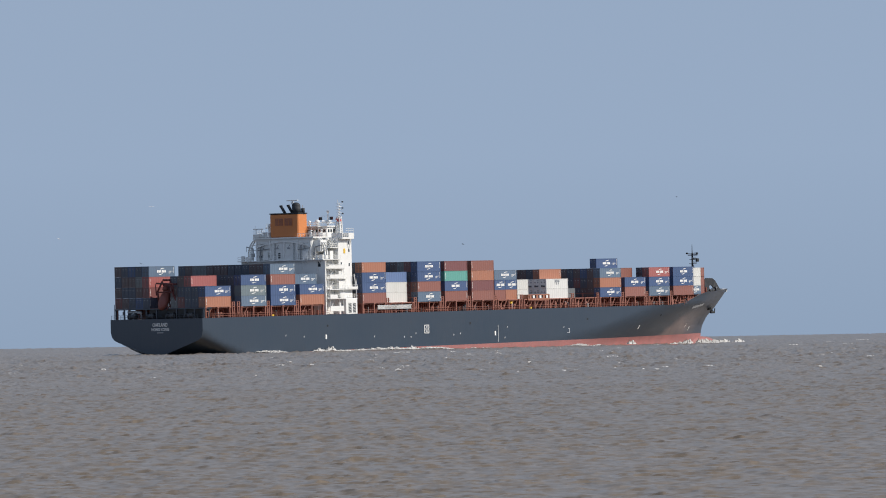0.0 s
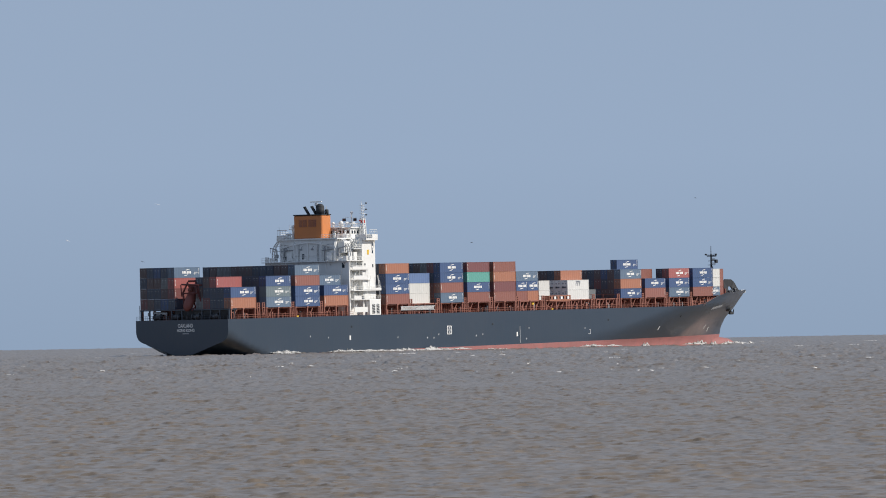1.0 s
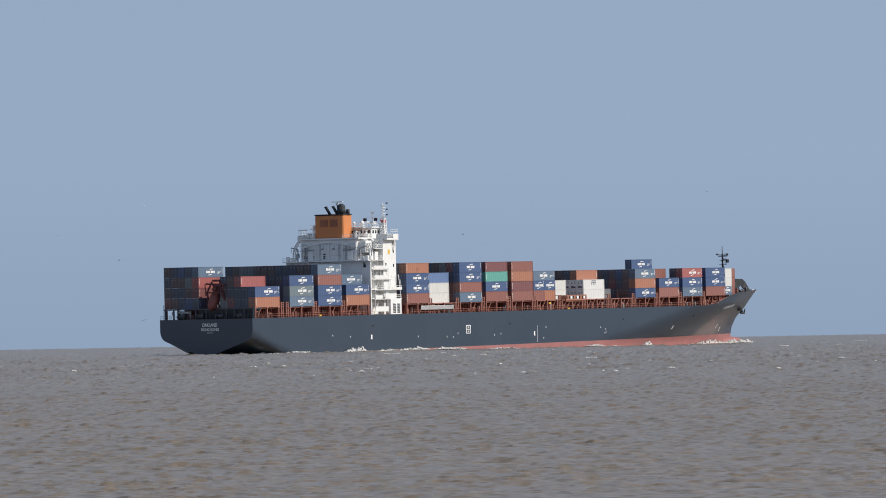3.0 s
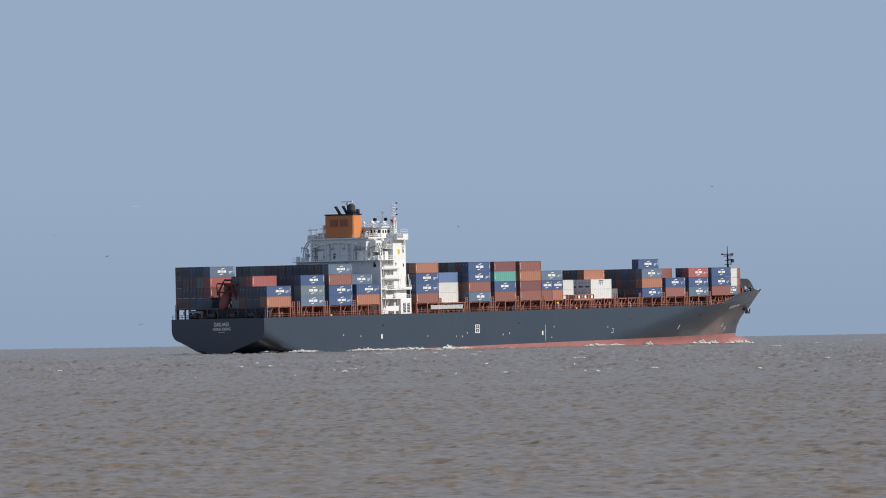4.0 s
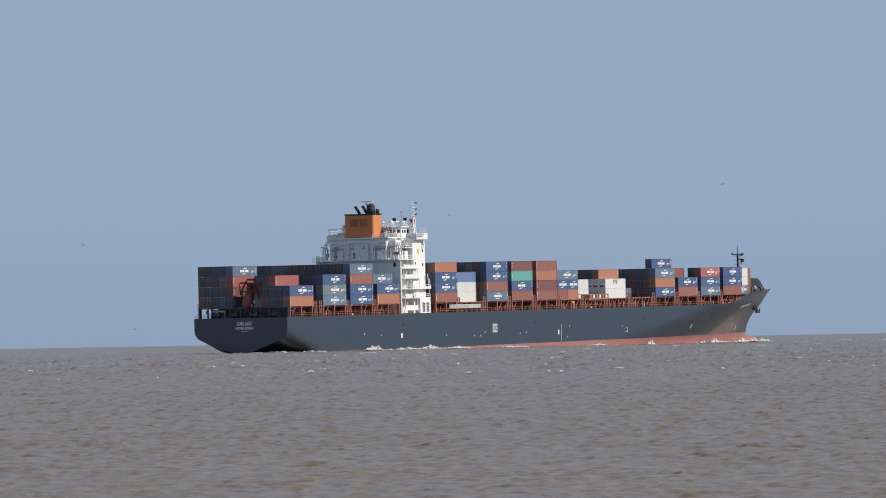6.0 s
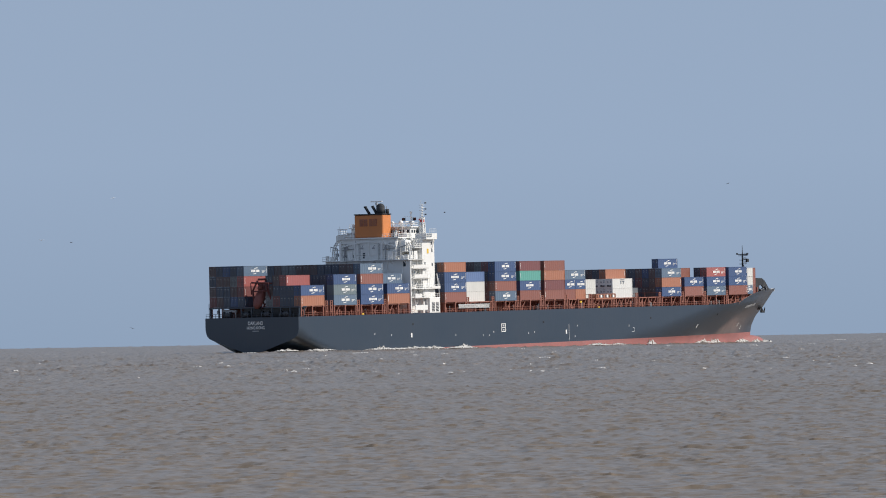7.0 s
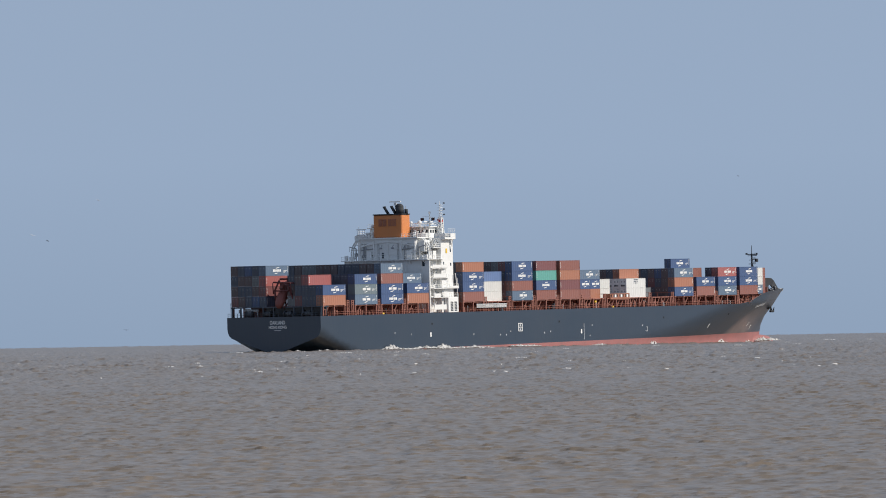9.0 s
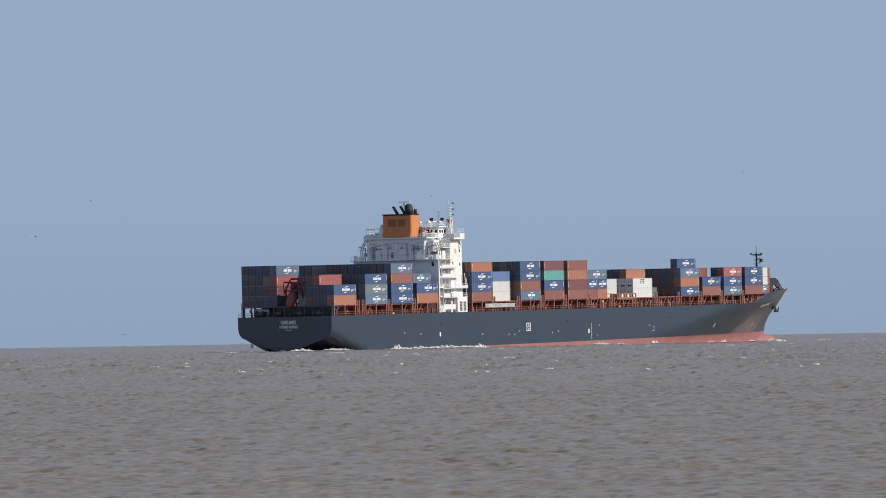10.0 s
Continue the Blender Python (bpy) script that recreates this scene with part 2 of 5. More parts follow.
def build_sea():
    """One sheet about the camera out to the horizon, fine where the lens looks along it."""
    fine = np.linspace(-1, 1, 600)
    rest = np.linspace(0, 1, 62)[1:-1]
    rad = [0.0, 20.0, 40.0, 60.0, 80.0, 95.0, 102.0]
    while rad[-1] < 5200:
        r = rad[-1]
        rad.append(r + (0.0016 * r if r < 420 else 0.0022 * r if r < 900 else 0.0036 * r if r < 1600 else 0.0055 * r))
    rad = np.array(rad[1:])
    # the finely divided sector widens near the shore, so that the drifting sheet fills the view
    edge = np.radians(4.6) + np.arctan(11.0 / np.maximum(rad, 20))[:, None]
    A = np.concatenate([edge * fine[None, :], edge + (2 * math.pi - 2 * edge) * rest[None, :]], 1)
    R = np.repeat(rad[:, None], A.shape[1], 1)
    x, y = (R * np.sin(A)).ravel(), (R * np.cos(A)).ravel()
    z = sea_height(x, y)
    co = np.stack([x, y - LEAN * z, z], 1)         # crests lean over their steep fronts, towards the shore
    na, nr = A.shape[1], len(rad)
    i = np.arange(nr - 1)[:, None] * na
    j = np.arange(na)[None, :]
    jn = (j + 1) % na
    quads = np.stack([i + j, i + na + j, i + na + jn, i + jn], 2).reshape(-1, 4)
    co = np.vstack([co, [[0, 0, -0.5]]])
    hub = len(co) - 1
    tris = np.stack([np.full(na, hub), np.arange(na), (np.arange(na) + 1) % na], 1)
    me = bpy.data.meshes.new("sea")
    me.vertices.add(len(co))
    me.vertices.foreach_set("co", co.ravel())
    loops = np.concatenate([quads.ravel(), tris.ravel()])
    me.loops.add(len(loops))
    me.loops.foreach_set("vertex_index", loops.astype(np.int32))
    nq, ntri = len(quads), len(tris)
    me.polygons.add(nq + ntri)
    starts = np.concatenate([np.arange(nq) * 4, nq * 4 + np.arange(ntri) * 3]).astype(np.int32)
    me.polygons.foreach_set("loop_start", starts)
    me.polygons.foreach_set("use_smooth", np.ones(nq + ntri, dtype=bool))
    me.update(calc_edges=True)
    me.validate()
    me.materials.append(sea_material())
    return tagged(new("water", me), "choppy grey-brown estuary water with scattered whitecaps", "sea", kind="structure")


sea = build_sea()

# ---------------------------------------------------------------- the ship: axes x forward, y to port, z up; z = 0 is the water at the transom
DECK_Z, BASE_Z, TIER, PITCH, ROW = 10.0, 13.0, 2.974, 14.31, 2.44
ship = tagged(new("container_ship"), "dark blue-black container ship with red boot topping, under way", "ship")


def lerp_table(tab, v):
    if v <= tab[0][0]:
        return tab[0][1]
    for (a, p), (b, q) in zip(tab, tab[1:]):
        if v <= b:
            return p + (q - p) * (v - a) / (b - a)
    return tab[-1][1]


STERN = ((-0.8, 0.0), (0.0, 3.0), (1.0, 6.0), (2.0, 9.0), (3.0, 12.0), (3.5, 13.5), (4.0, 14.7), (4.6, 15.4), (5.4, 15.85), (6.6, 16.1))
STEM = ((-5, 292), (-1.5, 292.4), (0.3, 292.6), (2.8, 293.5), (5.8, 296.4), (8.7, 301.6), (13.5, 308.4), (14.7, 309.6))


def deck_z(x):
    t = min(1, max(0, (x - 248) / 36))
    return DECK_Z + 2.95 * t * t * (3 - 2 * t) + max(0, x - 284) * 0.028


def half_breadth(x, z):
    y = lerp_table(STERN, z + 7.4 * max(0, x / (17.5 - 2.6 * min(4, max(0, z)))) ** 1.8) if x < 70 else 16.1
    stem = lerp_table(STEM, z)
    start = 178 + 58 * min(1, max(0, (z + 1) / 11)) ** 0.9
    if x > start:
        t = min(1, (x - start) / (stem - start))
        y = min(y, 16.1 * (1 - t ** (1.75 + 0.6 * min(1, max(0, z / 11)))))
    return max(0.0, y)


def paint_line(x):
    return -0.6 + 0.004 * x


def hull_strip(side, lower, nz):
    """One side of the plating: the red lower strakes, or all above the paint line up to the deck."""
    bm = bmesh.new()
    xs = [0, 1.5, 3, 5, 7.5, 10, 13, 16, 20, 24, 28, 33, 38, 44, 50, 56, 62, 70] + list(np.linspace(85, 205, 13)) + list(np.linspace(210, 309.6, 46))
    grid = []
    for k in range(nz + 1):
        row = []
        for x in xs:
            xx = x
            for _ in range(4):
                lo, hi = (-5.0, paint_line(xx)) if lower else (paint_line(xx), deck_z(xx))
                z = lo + (hi - lo) * k / nz
                xx = x if x < 205 else 205 + (x - 205) / 104.6 * (lerp_table(STEM, z) - 205)
            row.append(bm.verts.new((xx, side * half_breadth(xx, z), z)))
        grid.append(row)
    for a, b in zip(grid, grid[1:]):
        for i in range(len(xs) - 1):
            q = (a[i], a[i + 1], b[i + 1], b[i])
            bm.faces.new(q if side < 0 else q[::-1])
    bmesh.ops.remove_doubles(bm, verts=bm.verts, dist=0.001)
    return bm


def build_hull():
    for side, nm in ((-1, "starboard"), (1, "port")):
        part("hull_side", hull_strip(side, False, 16), HULL, ship, "black-blue painted steel side plating", True)
        part("boot_topping", hull_strip(side, True, 5), BOOT, ship, "faded red antifouling paint at the waterline", True)
    # transom plate
    bm = bmesh.new()
    zs = [z for z, _ in STERN] + [8.4, DECK_Z]
    left = [bm.verts.new((0, half_breadth(0, z), z)) for z in zs]
    right = [bm.verts.new((0, -half_breadth(0, z), z)) for z in zs]
    for i in range(len(zs) - 1):
        bm.faces.new((left[i], left[i + 1], right[i + 1], right[i]))
    bmesh.ops.remove_doubles(bm, verts=bm.verts, dist=0.001)
    bmesh.ops.dissolve_degenerate(bm, dist=0.001, edges=bm.edges)
    part("transom", bm, HULL, ship)
    # deck
    bm = bmesh.new()
    xs = [0, 70, 205] + list(np.linspace(212, 308.8, 26))
    pts = [(x, half_breadth(x, deck_z(x)) - 0.05, deck_z(x) - 0.05) for x in xs]
    a = [bm.verts.new((x, y, z)) for x, y, z in pts]
    b = [bm.verts.new((x, -y, z)) for x, y, z in pts]
    for i in range(len(xs) - 1):
        bm.faces.new((b[i], b[i + 1], a[i + 1], a[i]))
    part("main_deck", bm, DECK, ship, "red-brown painted steel deck")
    # bulwark at the bow and the rubbing edge along the deck
    bm = bmesh.new()
    for side in (-1, 1):
        prev = None
        for x in np.linspace(262, 309.2, 26):
            z0 = deck_z(x)
            y = half_breadth(x, z0)
            hgt = 1.0 * min(1, (x - 262) / 8)
            v = [bm.verts.new((x + 0.6 * k * hgt, side * (y + 0.16 * k * hgt - i), z0 + k * hgt)) for k, i in ((0, 0), (1, 0), (1, 0.22), (0, 0.22))]
            if prev:
                for i in range(4):
                    j = (i + 1) % 4
                    bm.faces.new((prev[i], v[i], v[j], prev[j]))
            prev = v
    bmesh.ops.recalc_face_normals(bm, faces=bm.faces)
    part("bow_bulwark", bm, HULL, ship)
    # bulb just under the surface
    bm = bmesh.new()
    bmesh.ops.create_uvsphere(bm, u_segments=20, v_segments=12, radius=1, matrix=Matrix.LocRotScale((290.6, 0, -3.0), None, (10.6, 2.6, 2.6)))
    part("bulbous_bow", bm, BOOT, ship, "", True)


build_hull()

# ---------------------------------------------------------------- superstructure
def plain(name, dims, mat, parent=None, label="", bevel=0.06):
    bm = bmesh.new()
    box(bm, *dims, bevel)
    return part(name, bm, mat, parent or ship, label)


def windows(parent, spots, size=(0.5, 0.7), face="y", name="window"):
    """Small dark panes in a raised frame on a wall that faces aft (x) or to starboard (y)."""
    w, h = size[0] / 2, size[1] / 2
    for x, y, z in spots:
        bm = bmesh.new()
        if face == "y":
            box(bm, x - w, x + w, y - 0.05, y + 0.05, z - h, z + h, 0.02)
        else:
            box(bm, x - 0.05, x + 0.05, y - w, y + w, z - h, z + h, 0.02)
        part(name, bm, GLASS, parent, "dark glass pane")


def build_house():
    house = part("deckhouse", box(bmesh.new(), 62.6, 76, -13.0, 14.7, DECK_Z, 26, 0.08), WHITE, ship, "white-painted accommodation block")
    plain("aft_screen", (62, 62.6, -14.9, 14.9, DECK_Z, 26), WHITE, house)
    bm = bmesh.new()
    for y in (-12.2, -7, -2, 3, 8, 13):
        box(bm, 61.86, 62.0, y - 0.08, y + 0.08, DECK_Z, 25.4)
    part("wall_stiffener", bm, WHITE, house)
    tower = plain("bridge_tower", (69.2, 76, -14.6, 14.6, DECK_Z, 32.3), WHITE, ship, "white bridge tower spanning the beam")
    windows(house, [(62.0, -12.9, 24.6)], (0.9, 1.5), "x", "doorway")
    windows(tower, [(74.6, -14.6, z) for z in (24.3, 28.4, 30.6)] + [(70.6, -14.6, z) for z in (12.0, 15.6, 24.6)], (0.6, 0.9))
    plain("sign", (71.8, 72.7, -14.68, -14.6, 27.6, 29.0), YELLOW, tower, "faded yellow notice board", 0.01)
    # side decks with rails, plates, supports and stairs
    decks = ((26.0, 62.0, 69.4, -15.3), (23.3, 62.7, 71.3, -15.4), (20.4, 62.7, 72.4, -15.4), (17.3, 62.7, 76.9, -15.9), (14.6, 62.7, 76.6, -15.9))
    for z, x0, x1, y in decks:
        d = plain("side_deck", (x0, x1, y, -11.1, z - 0.22, z), WHITE, house, "white walkway deck with pipe railing", 0.03)
        part("railing", railing(bmesh.new(), (x0 + 0.1, y + 0.08, z), (x1 - 0.1, y + 0.08, z), 1.1, 1.3, 0.05), WHITE, d)
        part("railing", railing(bmesh.new(), (x0 + 0.1, y + 0.08, z), (x0 + 0.1, -11.3, z), 1.1, 1.3, 0.05), WHITE, d)
        for x in (x0 + 0.4, (x0 + x1) / 2, x1 - 0.4):
            part("stanchion", rod(bmesh.new(), (x, y + 0.3, z - 2.75), (x, y + 0.3, z - 0.2), 0.09, seg=6), WHITE, d)
    for k, (z, x) in enumerate(((23.3, 64.5), (20.4, 65.0), (17.3, 64.5), (14.6, 65.0))):
        bm = bmesh.new()
        for y in (-14.4, -13.5):
            rod(bm, (x, y, z - 2.9), (x + 2.6, y, z), 0.09, seg=5)
        for i in range(9):
            f = (i + 0.5) / 9
            box(bm, x + 2.6 * f - 0.14, x + 2.6 * f + 0.14, -14.4, -13.5, z - 2.9 + 2.9 * f - 0.02, z - 2.9 + 2.9 * f + 0.02)
        part("stairs", bm, WHITE, house, "white steel outside stairs")
    # bulwark panels of the lower decks
    for x0, x1, y, z0, z1 in ((62.8, 69.6, -15.95, 10.9, 12.4), (62.8, 66.6, -15.95, 14.6, 15.6), (68.2, 70.4, -15.95, 14.6, 16.2),
                              (63.4, 70.6, -15.5, 20.4, 21.4), (63.0, 71.2, -15.5, 23.3, 24.2), (72.0, 76.8, -15.95, 17.3, 17.9)):
        plain("bulwark", (x0, x1, y, y + 0.1, z0, z1), WHITE, house, "", 0.02)
    for x, z in ((64.2, 18.4), (67.8, 18.4), (66.0, 21.9), (69.0, 15.7), (64.6, 12.0)):        # doors in the shaded side wall
        plain("side_door", (x, x + 0.8, -13.06, -12.98, z - 1.0, z + 0.9), STEEL, house, "", 0.02)
    # stair trunk at the deck edge: white frame with dark openings
    trunk = plain("stair_trunk", (70.6, 76.3, -16.0, -14.7, DECK_Z, 14.5), WHITE, ship, "white stair trunk with open ladder bays", 0.05)
    for x0 in (71.8, 74.0):
        plain("opening", (x0, x0 + 1.5, -16.03, -15.95, 10.4, 13.2), DARK, trunk, "dark ladder opening", 0.01)
        bm = bmesh.new()
        for i in range(6):
            rod(bm, (x0, -16.06, 10.7 + i * 0.45), (x0 + 1.5, -16.06, 10.9 + i * 0.45), 0.05, seg=5)
        part("ladder", bm, WHITE, trunk)
    rodm = bmesh.new()
    rod(rodm, (76.4, -15.6, 17.3), (75.8, -15.4, 21.6), 0.12)
    rod(rodm, (76.7, -15.8, 17.3), (76.4, -15.6, 20.2), 0.08)
    part("davit_post", rodm, WHITE, tower)
    return house, tower


house, tower = build_house()


def build_casing():
    cas = plain("engine_casing", (62.3, 69.2, -10.2, 9.6, 26, 32.2), WHITE, ship, "white engine casing below the funnel")
    gal = plain("aft_gallery", (60.6, 62.0, -15.2, 15.2, 25.75, 26.0), WHITE, cas, "white gallery deck across the after side", 0.03)
    part("railing", railing(bmesh.new(), (60.7, -15.1, 26), (60.7, 15.1, 26), 1.1, 1.4, 0.05), WHITE, gal)
    for y in (-13.4, -8.6, -3.6, 1.6, 6.8, 11.8):
        part("bracket", rod(bmesh.new(), (62.0, y, 24.7), (60.8, y, 25.75), 0.1, seg=6), WHITE, gal)
    for y0, y1 in ((-9.6, -5.4), (4.6, 9.0)):              # deep boxes and pipes standing against the wall
        plain("ventilation_box", (61.7, 62.3, y0 + 0.6, y0 + 2.2, 26.1, 28.6), WHITE, cas, "", 0.06)
        part("pipe", rod(bmesh.new(), (62.1, y1 - 0.9, 26), (62.1, y1 - 0.9, 30.2), 0.16, seg=8), STEEL, cas, "", True)
        part("pipe", rod(bmesh.new(), (62.1, y0, 29.4), (62.1, y1, 29.0), 0.12, seg=8), STEEL, cas, "", True)
    bm = bmesh.new()                                       # overhanging top deck with a shallow arched edge below
    box(bm, 61.7, 69.2, -11.1, 10.4, 32.2, 32.6, 0.04)
    part("top_deck", bm, WHITE, cas)
    bm = bmesh.new()
    for s, y0 in ((1, -0.4), (-1, -0.4)):
        edge = 9.6 if s > 0 else -10.2
        n = 10
        for i in range(n):
            a, b = i / n, (i + 1) / n
            ya, yb = y0 + (edge - y0) * a, y0 + (edge - y0) * b
            za = 31.6 - 1.7 * a ** 1.6
            box(bm, 61.95, 62.3, min(ya, yb), max(ya, yb), za - 0.42, za)
    for y in (-9.9, -5.2, -0.4, 4.4, 9.3):
        box(bm, 61.9, 62.3, y - 0.16, y + 0.16, 26, 31.6)
    part("arched_frame", bm, WHITE, cas, "raised white arched stiffening frame")
    for y in (6.6, 1.4, -2.6, -7.0):                       # lamps and brackets along the beam
        bm = bmesh.new()
        rod(bm, (61.9, y, 30.4), (61.2, y, 29.6), 0.10)
        box(bm, 60.9, 61.5, y - 0.35, y + 0.35, 29.2, 29.7, 0.06)
        part("floodlight", bm, STEEL, cas)
    windows(cas, [(62.3, 8.0, 27.2), (62.3, 5.6, 27.2)], (1.3, 0.8), "x", "louvre")
    windows(cas, [(62.3, -8.6, 27.4), (62.3, 1.4, 27.3)], (0.8, 1.7), "x", "doorway")
    part("railing", railing(bmesh.new(), (61.9, -11.0, 32.6), (61.9, -5.4, 32.6), 1.0, 1.2, 0.05), WHITE, cas)
    part("railing", railing(bmesh.new(), (61.9, 4.9, 32.6), (61.9, 10.3, 32.6), 1.0, 1.2, 0.05), WHITE, cas)
    part("railing", railing(bmesh.new(), (62.2, -11.0, 32.6), (69.0, -11.0, 32.6), 1.0, 1.2, 0.05), WHITE, cas)
    # curved ventilation trunks down both shoulders of the casing
    for s in (1, -1):
        bm = bmesh.new()
        pts = [(64.0, s * (10.2 + 3.4 * math.sin(k / 8 * 1.45)), 32.3 - 4.2 * (1 - math.cos(k / 8 * 1.5)) * 1.02) for k in range(9)]
        for dx in (0, 1.1):
            for a, b in zip(pts, pts[1:]):
                rod(bm, (a[0] + dx, a[1], a[2]), (b[0] + dx, b[1], b[2]), 0.22, seg=8)
            rod(bm, (64.0 + dx, pts[-1][1], pts[-1][2]), (64.0 + dx, pts[-1][1], 26.0), 0.24, seg=8)
        for p in pts[1::2]:
            rod(bm, p, (p[0], s * 10.1, p[2]), 0.1, seg=6)
        part("vent_trunk", bm, WHITE, cas, "curved white ventilation trunk", True)
        bm = bmesh.new()
        rod(bm, (62.6, s * 11.0, 26), (62.6, s * 11.0, 29.6), 0.22)
        rod(bm, (62.6, s * 11.0, 29.6), (62.6, s * 13.3, 30.1), 0.16)
        rod(bm, (62.6, s * 13.3, 30.1), (62.6, s * 13.3, 28.6), 0.06)
        box(bm, 62.2, 63.0, s * 11.0 - 0.4, s * 11.0 + 0.4, 27.2, 28.2, 0.06)
        part("stores_crane", bm, STEEL, cas, "small grey stores crane")
        bm = bmesh.new()
        rod(bm, (63.2, s * 12.6 - 0.7, 26.7), (63.2, s * 12.6 + 0.7, 26.7), 0.42, seg=10)
        part("liferaft", bm, MARK, cas, "white liferaft canister", True)
    # small aerial platform at the port end
    bm = bmesh.new()
    box(bm, 62.0, 63.6, 8.2, 10.4, 32.7, 33.7, 0.08)
    for y in (8.4, 10.2):
        for x in (62.2, 63.4):
            rod(bm, (x, y, 33.6), (x, y, 35.2), 0.07, seg=6)
    box(bm, 62.1, 63.5, 7.8, 10.5, 35.1, 35.35, 0.04)
    rod(bm, (62.5, 9.9, 33.6), (62.5, 9.9, 36.2), 0.05, seg=5)
    part("aerial_platform", bm, WHITE, cas)
    for y in (5.4, 6.6, 7.4):
        bm = bmesh.new()
        rod(bm, (63.2, y, 32.6), (63.2, y, 33.9), 0.42, 0.36, 10)
        rod(bm, (63.2, y, 33.9), (63.2, y, 34.3), 0.62, 0.3, 10)
        part("mushroom_vent", bm, WHITE, cas, "", True)
    bm = bmesh.new()
    bmesh.ops.create_uvsphere(bm, u_segments=10, v_segments=8, radius=0.55, matrix=Matrix.Translation((63.4, 5.5, 36.1)))
    rod(bm, (63.4, 5.3, 32.6), (63.4, 5.5, 35.7), 0.09, seg=6)
    part("satellite_dome", bm, WHITE, cas, "", True)
    return cas


casing = build_casing()


def build_casing_gear():
    """Pipe runs, lockers, ladders and small rails about the casing and the funnel deck."""
    for z in (27.6, 30.9):
        part("pipe", rod(bmesh.new(), (62.18, -9.8, z), (62.18, 9.2, z), 0.09, seg=6), WHITE, casing, "", True)
    for y in (-7.9, -4.2, 2.6, 7.4):
        bm = bmesh.new()                               # vertical ladder with rungs
        for dy in (0, 0.45):
            rod(bm, (62.12, y + dy, 26.0), (62.12, y + dy, 31.0), 0.05, seg=5)
        for i in range(12):
            rod(bm, (62.12, y, 26.3 + 0.4 * i), (62.12, y + 0.45, 26.3 + 0.4 * i), 0.035, seg=5)
        part("ladder", bm, STEEL, casing)
    for y0, w, h in ((-14.6, 1.2, 1.3), (-12.9, 0.8, 1.0), (11.2, 1.4, 1.2), (13.4, 0.9, 1.5)):
        plain("locker", (61.2, 62.0, y0, y0 + w, 26.0, 26.0 + h), WHITE, casing, "", 0.05)
    # starboard side of the casing: plated trunk, ducts and a stair with plated rails
    plain("intake_trunk", (63.2, 66.4, -12.6, -10.2, 28.2, 31.6), WHITE, casing, "white plated air intake trunk", 0.12)
    for i in range(6):
        plain("louvre_slat", (63.5, 66.1, -12.68, -12.58, 28.7 + 0.42 * i, 28.86 + 0.42 * i), STEEL, casing, "", 0.01)
    bm = bmesh.new()
    rod(bm, (67.4, -11.2, 26.0), (67.4, -11.2, 31.2), 0.45, seg=10)
    rod(bm, (67.4, -11.2, 31.2), (67.4, -12.4, 31.9), 0.45, seg=10)
    part("duct", bm, WHITE, casing, "", True)
    # funnel deck: small ventilators, rail posts and a locker row between funnel and wheelhouse
    for x, y, h in ((67.9, -7.4, 1.5), (68.5, -8.8, 1.1), (67.7, -9.9, 1.8), (64.2, -8.4, 1.2), (63.0, -9.6, 1.6), (63.2, 8.9, 1.0)):
        bm = bmesh.new()
        rod(bm, (x, y, 32.6), (x, y, 32.6 + h), 0.26, 0.22, 10)
        rod(bm, (x, y, 32.6 + h), (x, y, 32.9 + h), 0.45, 0.25, 10)
        part("mushroom_vent", bm, WHITE, casing, "", True)
    plain("locker", (67.4, 68.8, -10.6, -9.2, 32.6, 33.7), WHITE, casing, "", 0.05)
    bm = bmesh.new()
    for x in (67.6, 68.8):
        for y in (-6.4, -8.8):
            rod(bm, (x, y, 32.6), (x, y, 35.6), 0.08, seg=5)
    box(bm, 67.4, 69.0, -9.0, -6.2, 35.5, 35.65)
    railing(bm, (67.5, -8.9, 35.65), (68.9, -8.9, 35.65), 1.0, 0.7, 0.045)
    railing(bm, (67.5, -8.9, 35.65), (67.5, -6.3, 35.65), 1.0, 0.9, 0.045)
    part("monkey_platform", bm, WHITE, casing, "white railed platform behind the wheelhouse")


build_casing_gear()


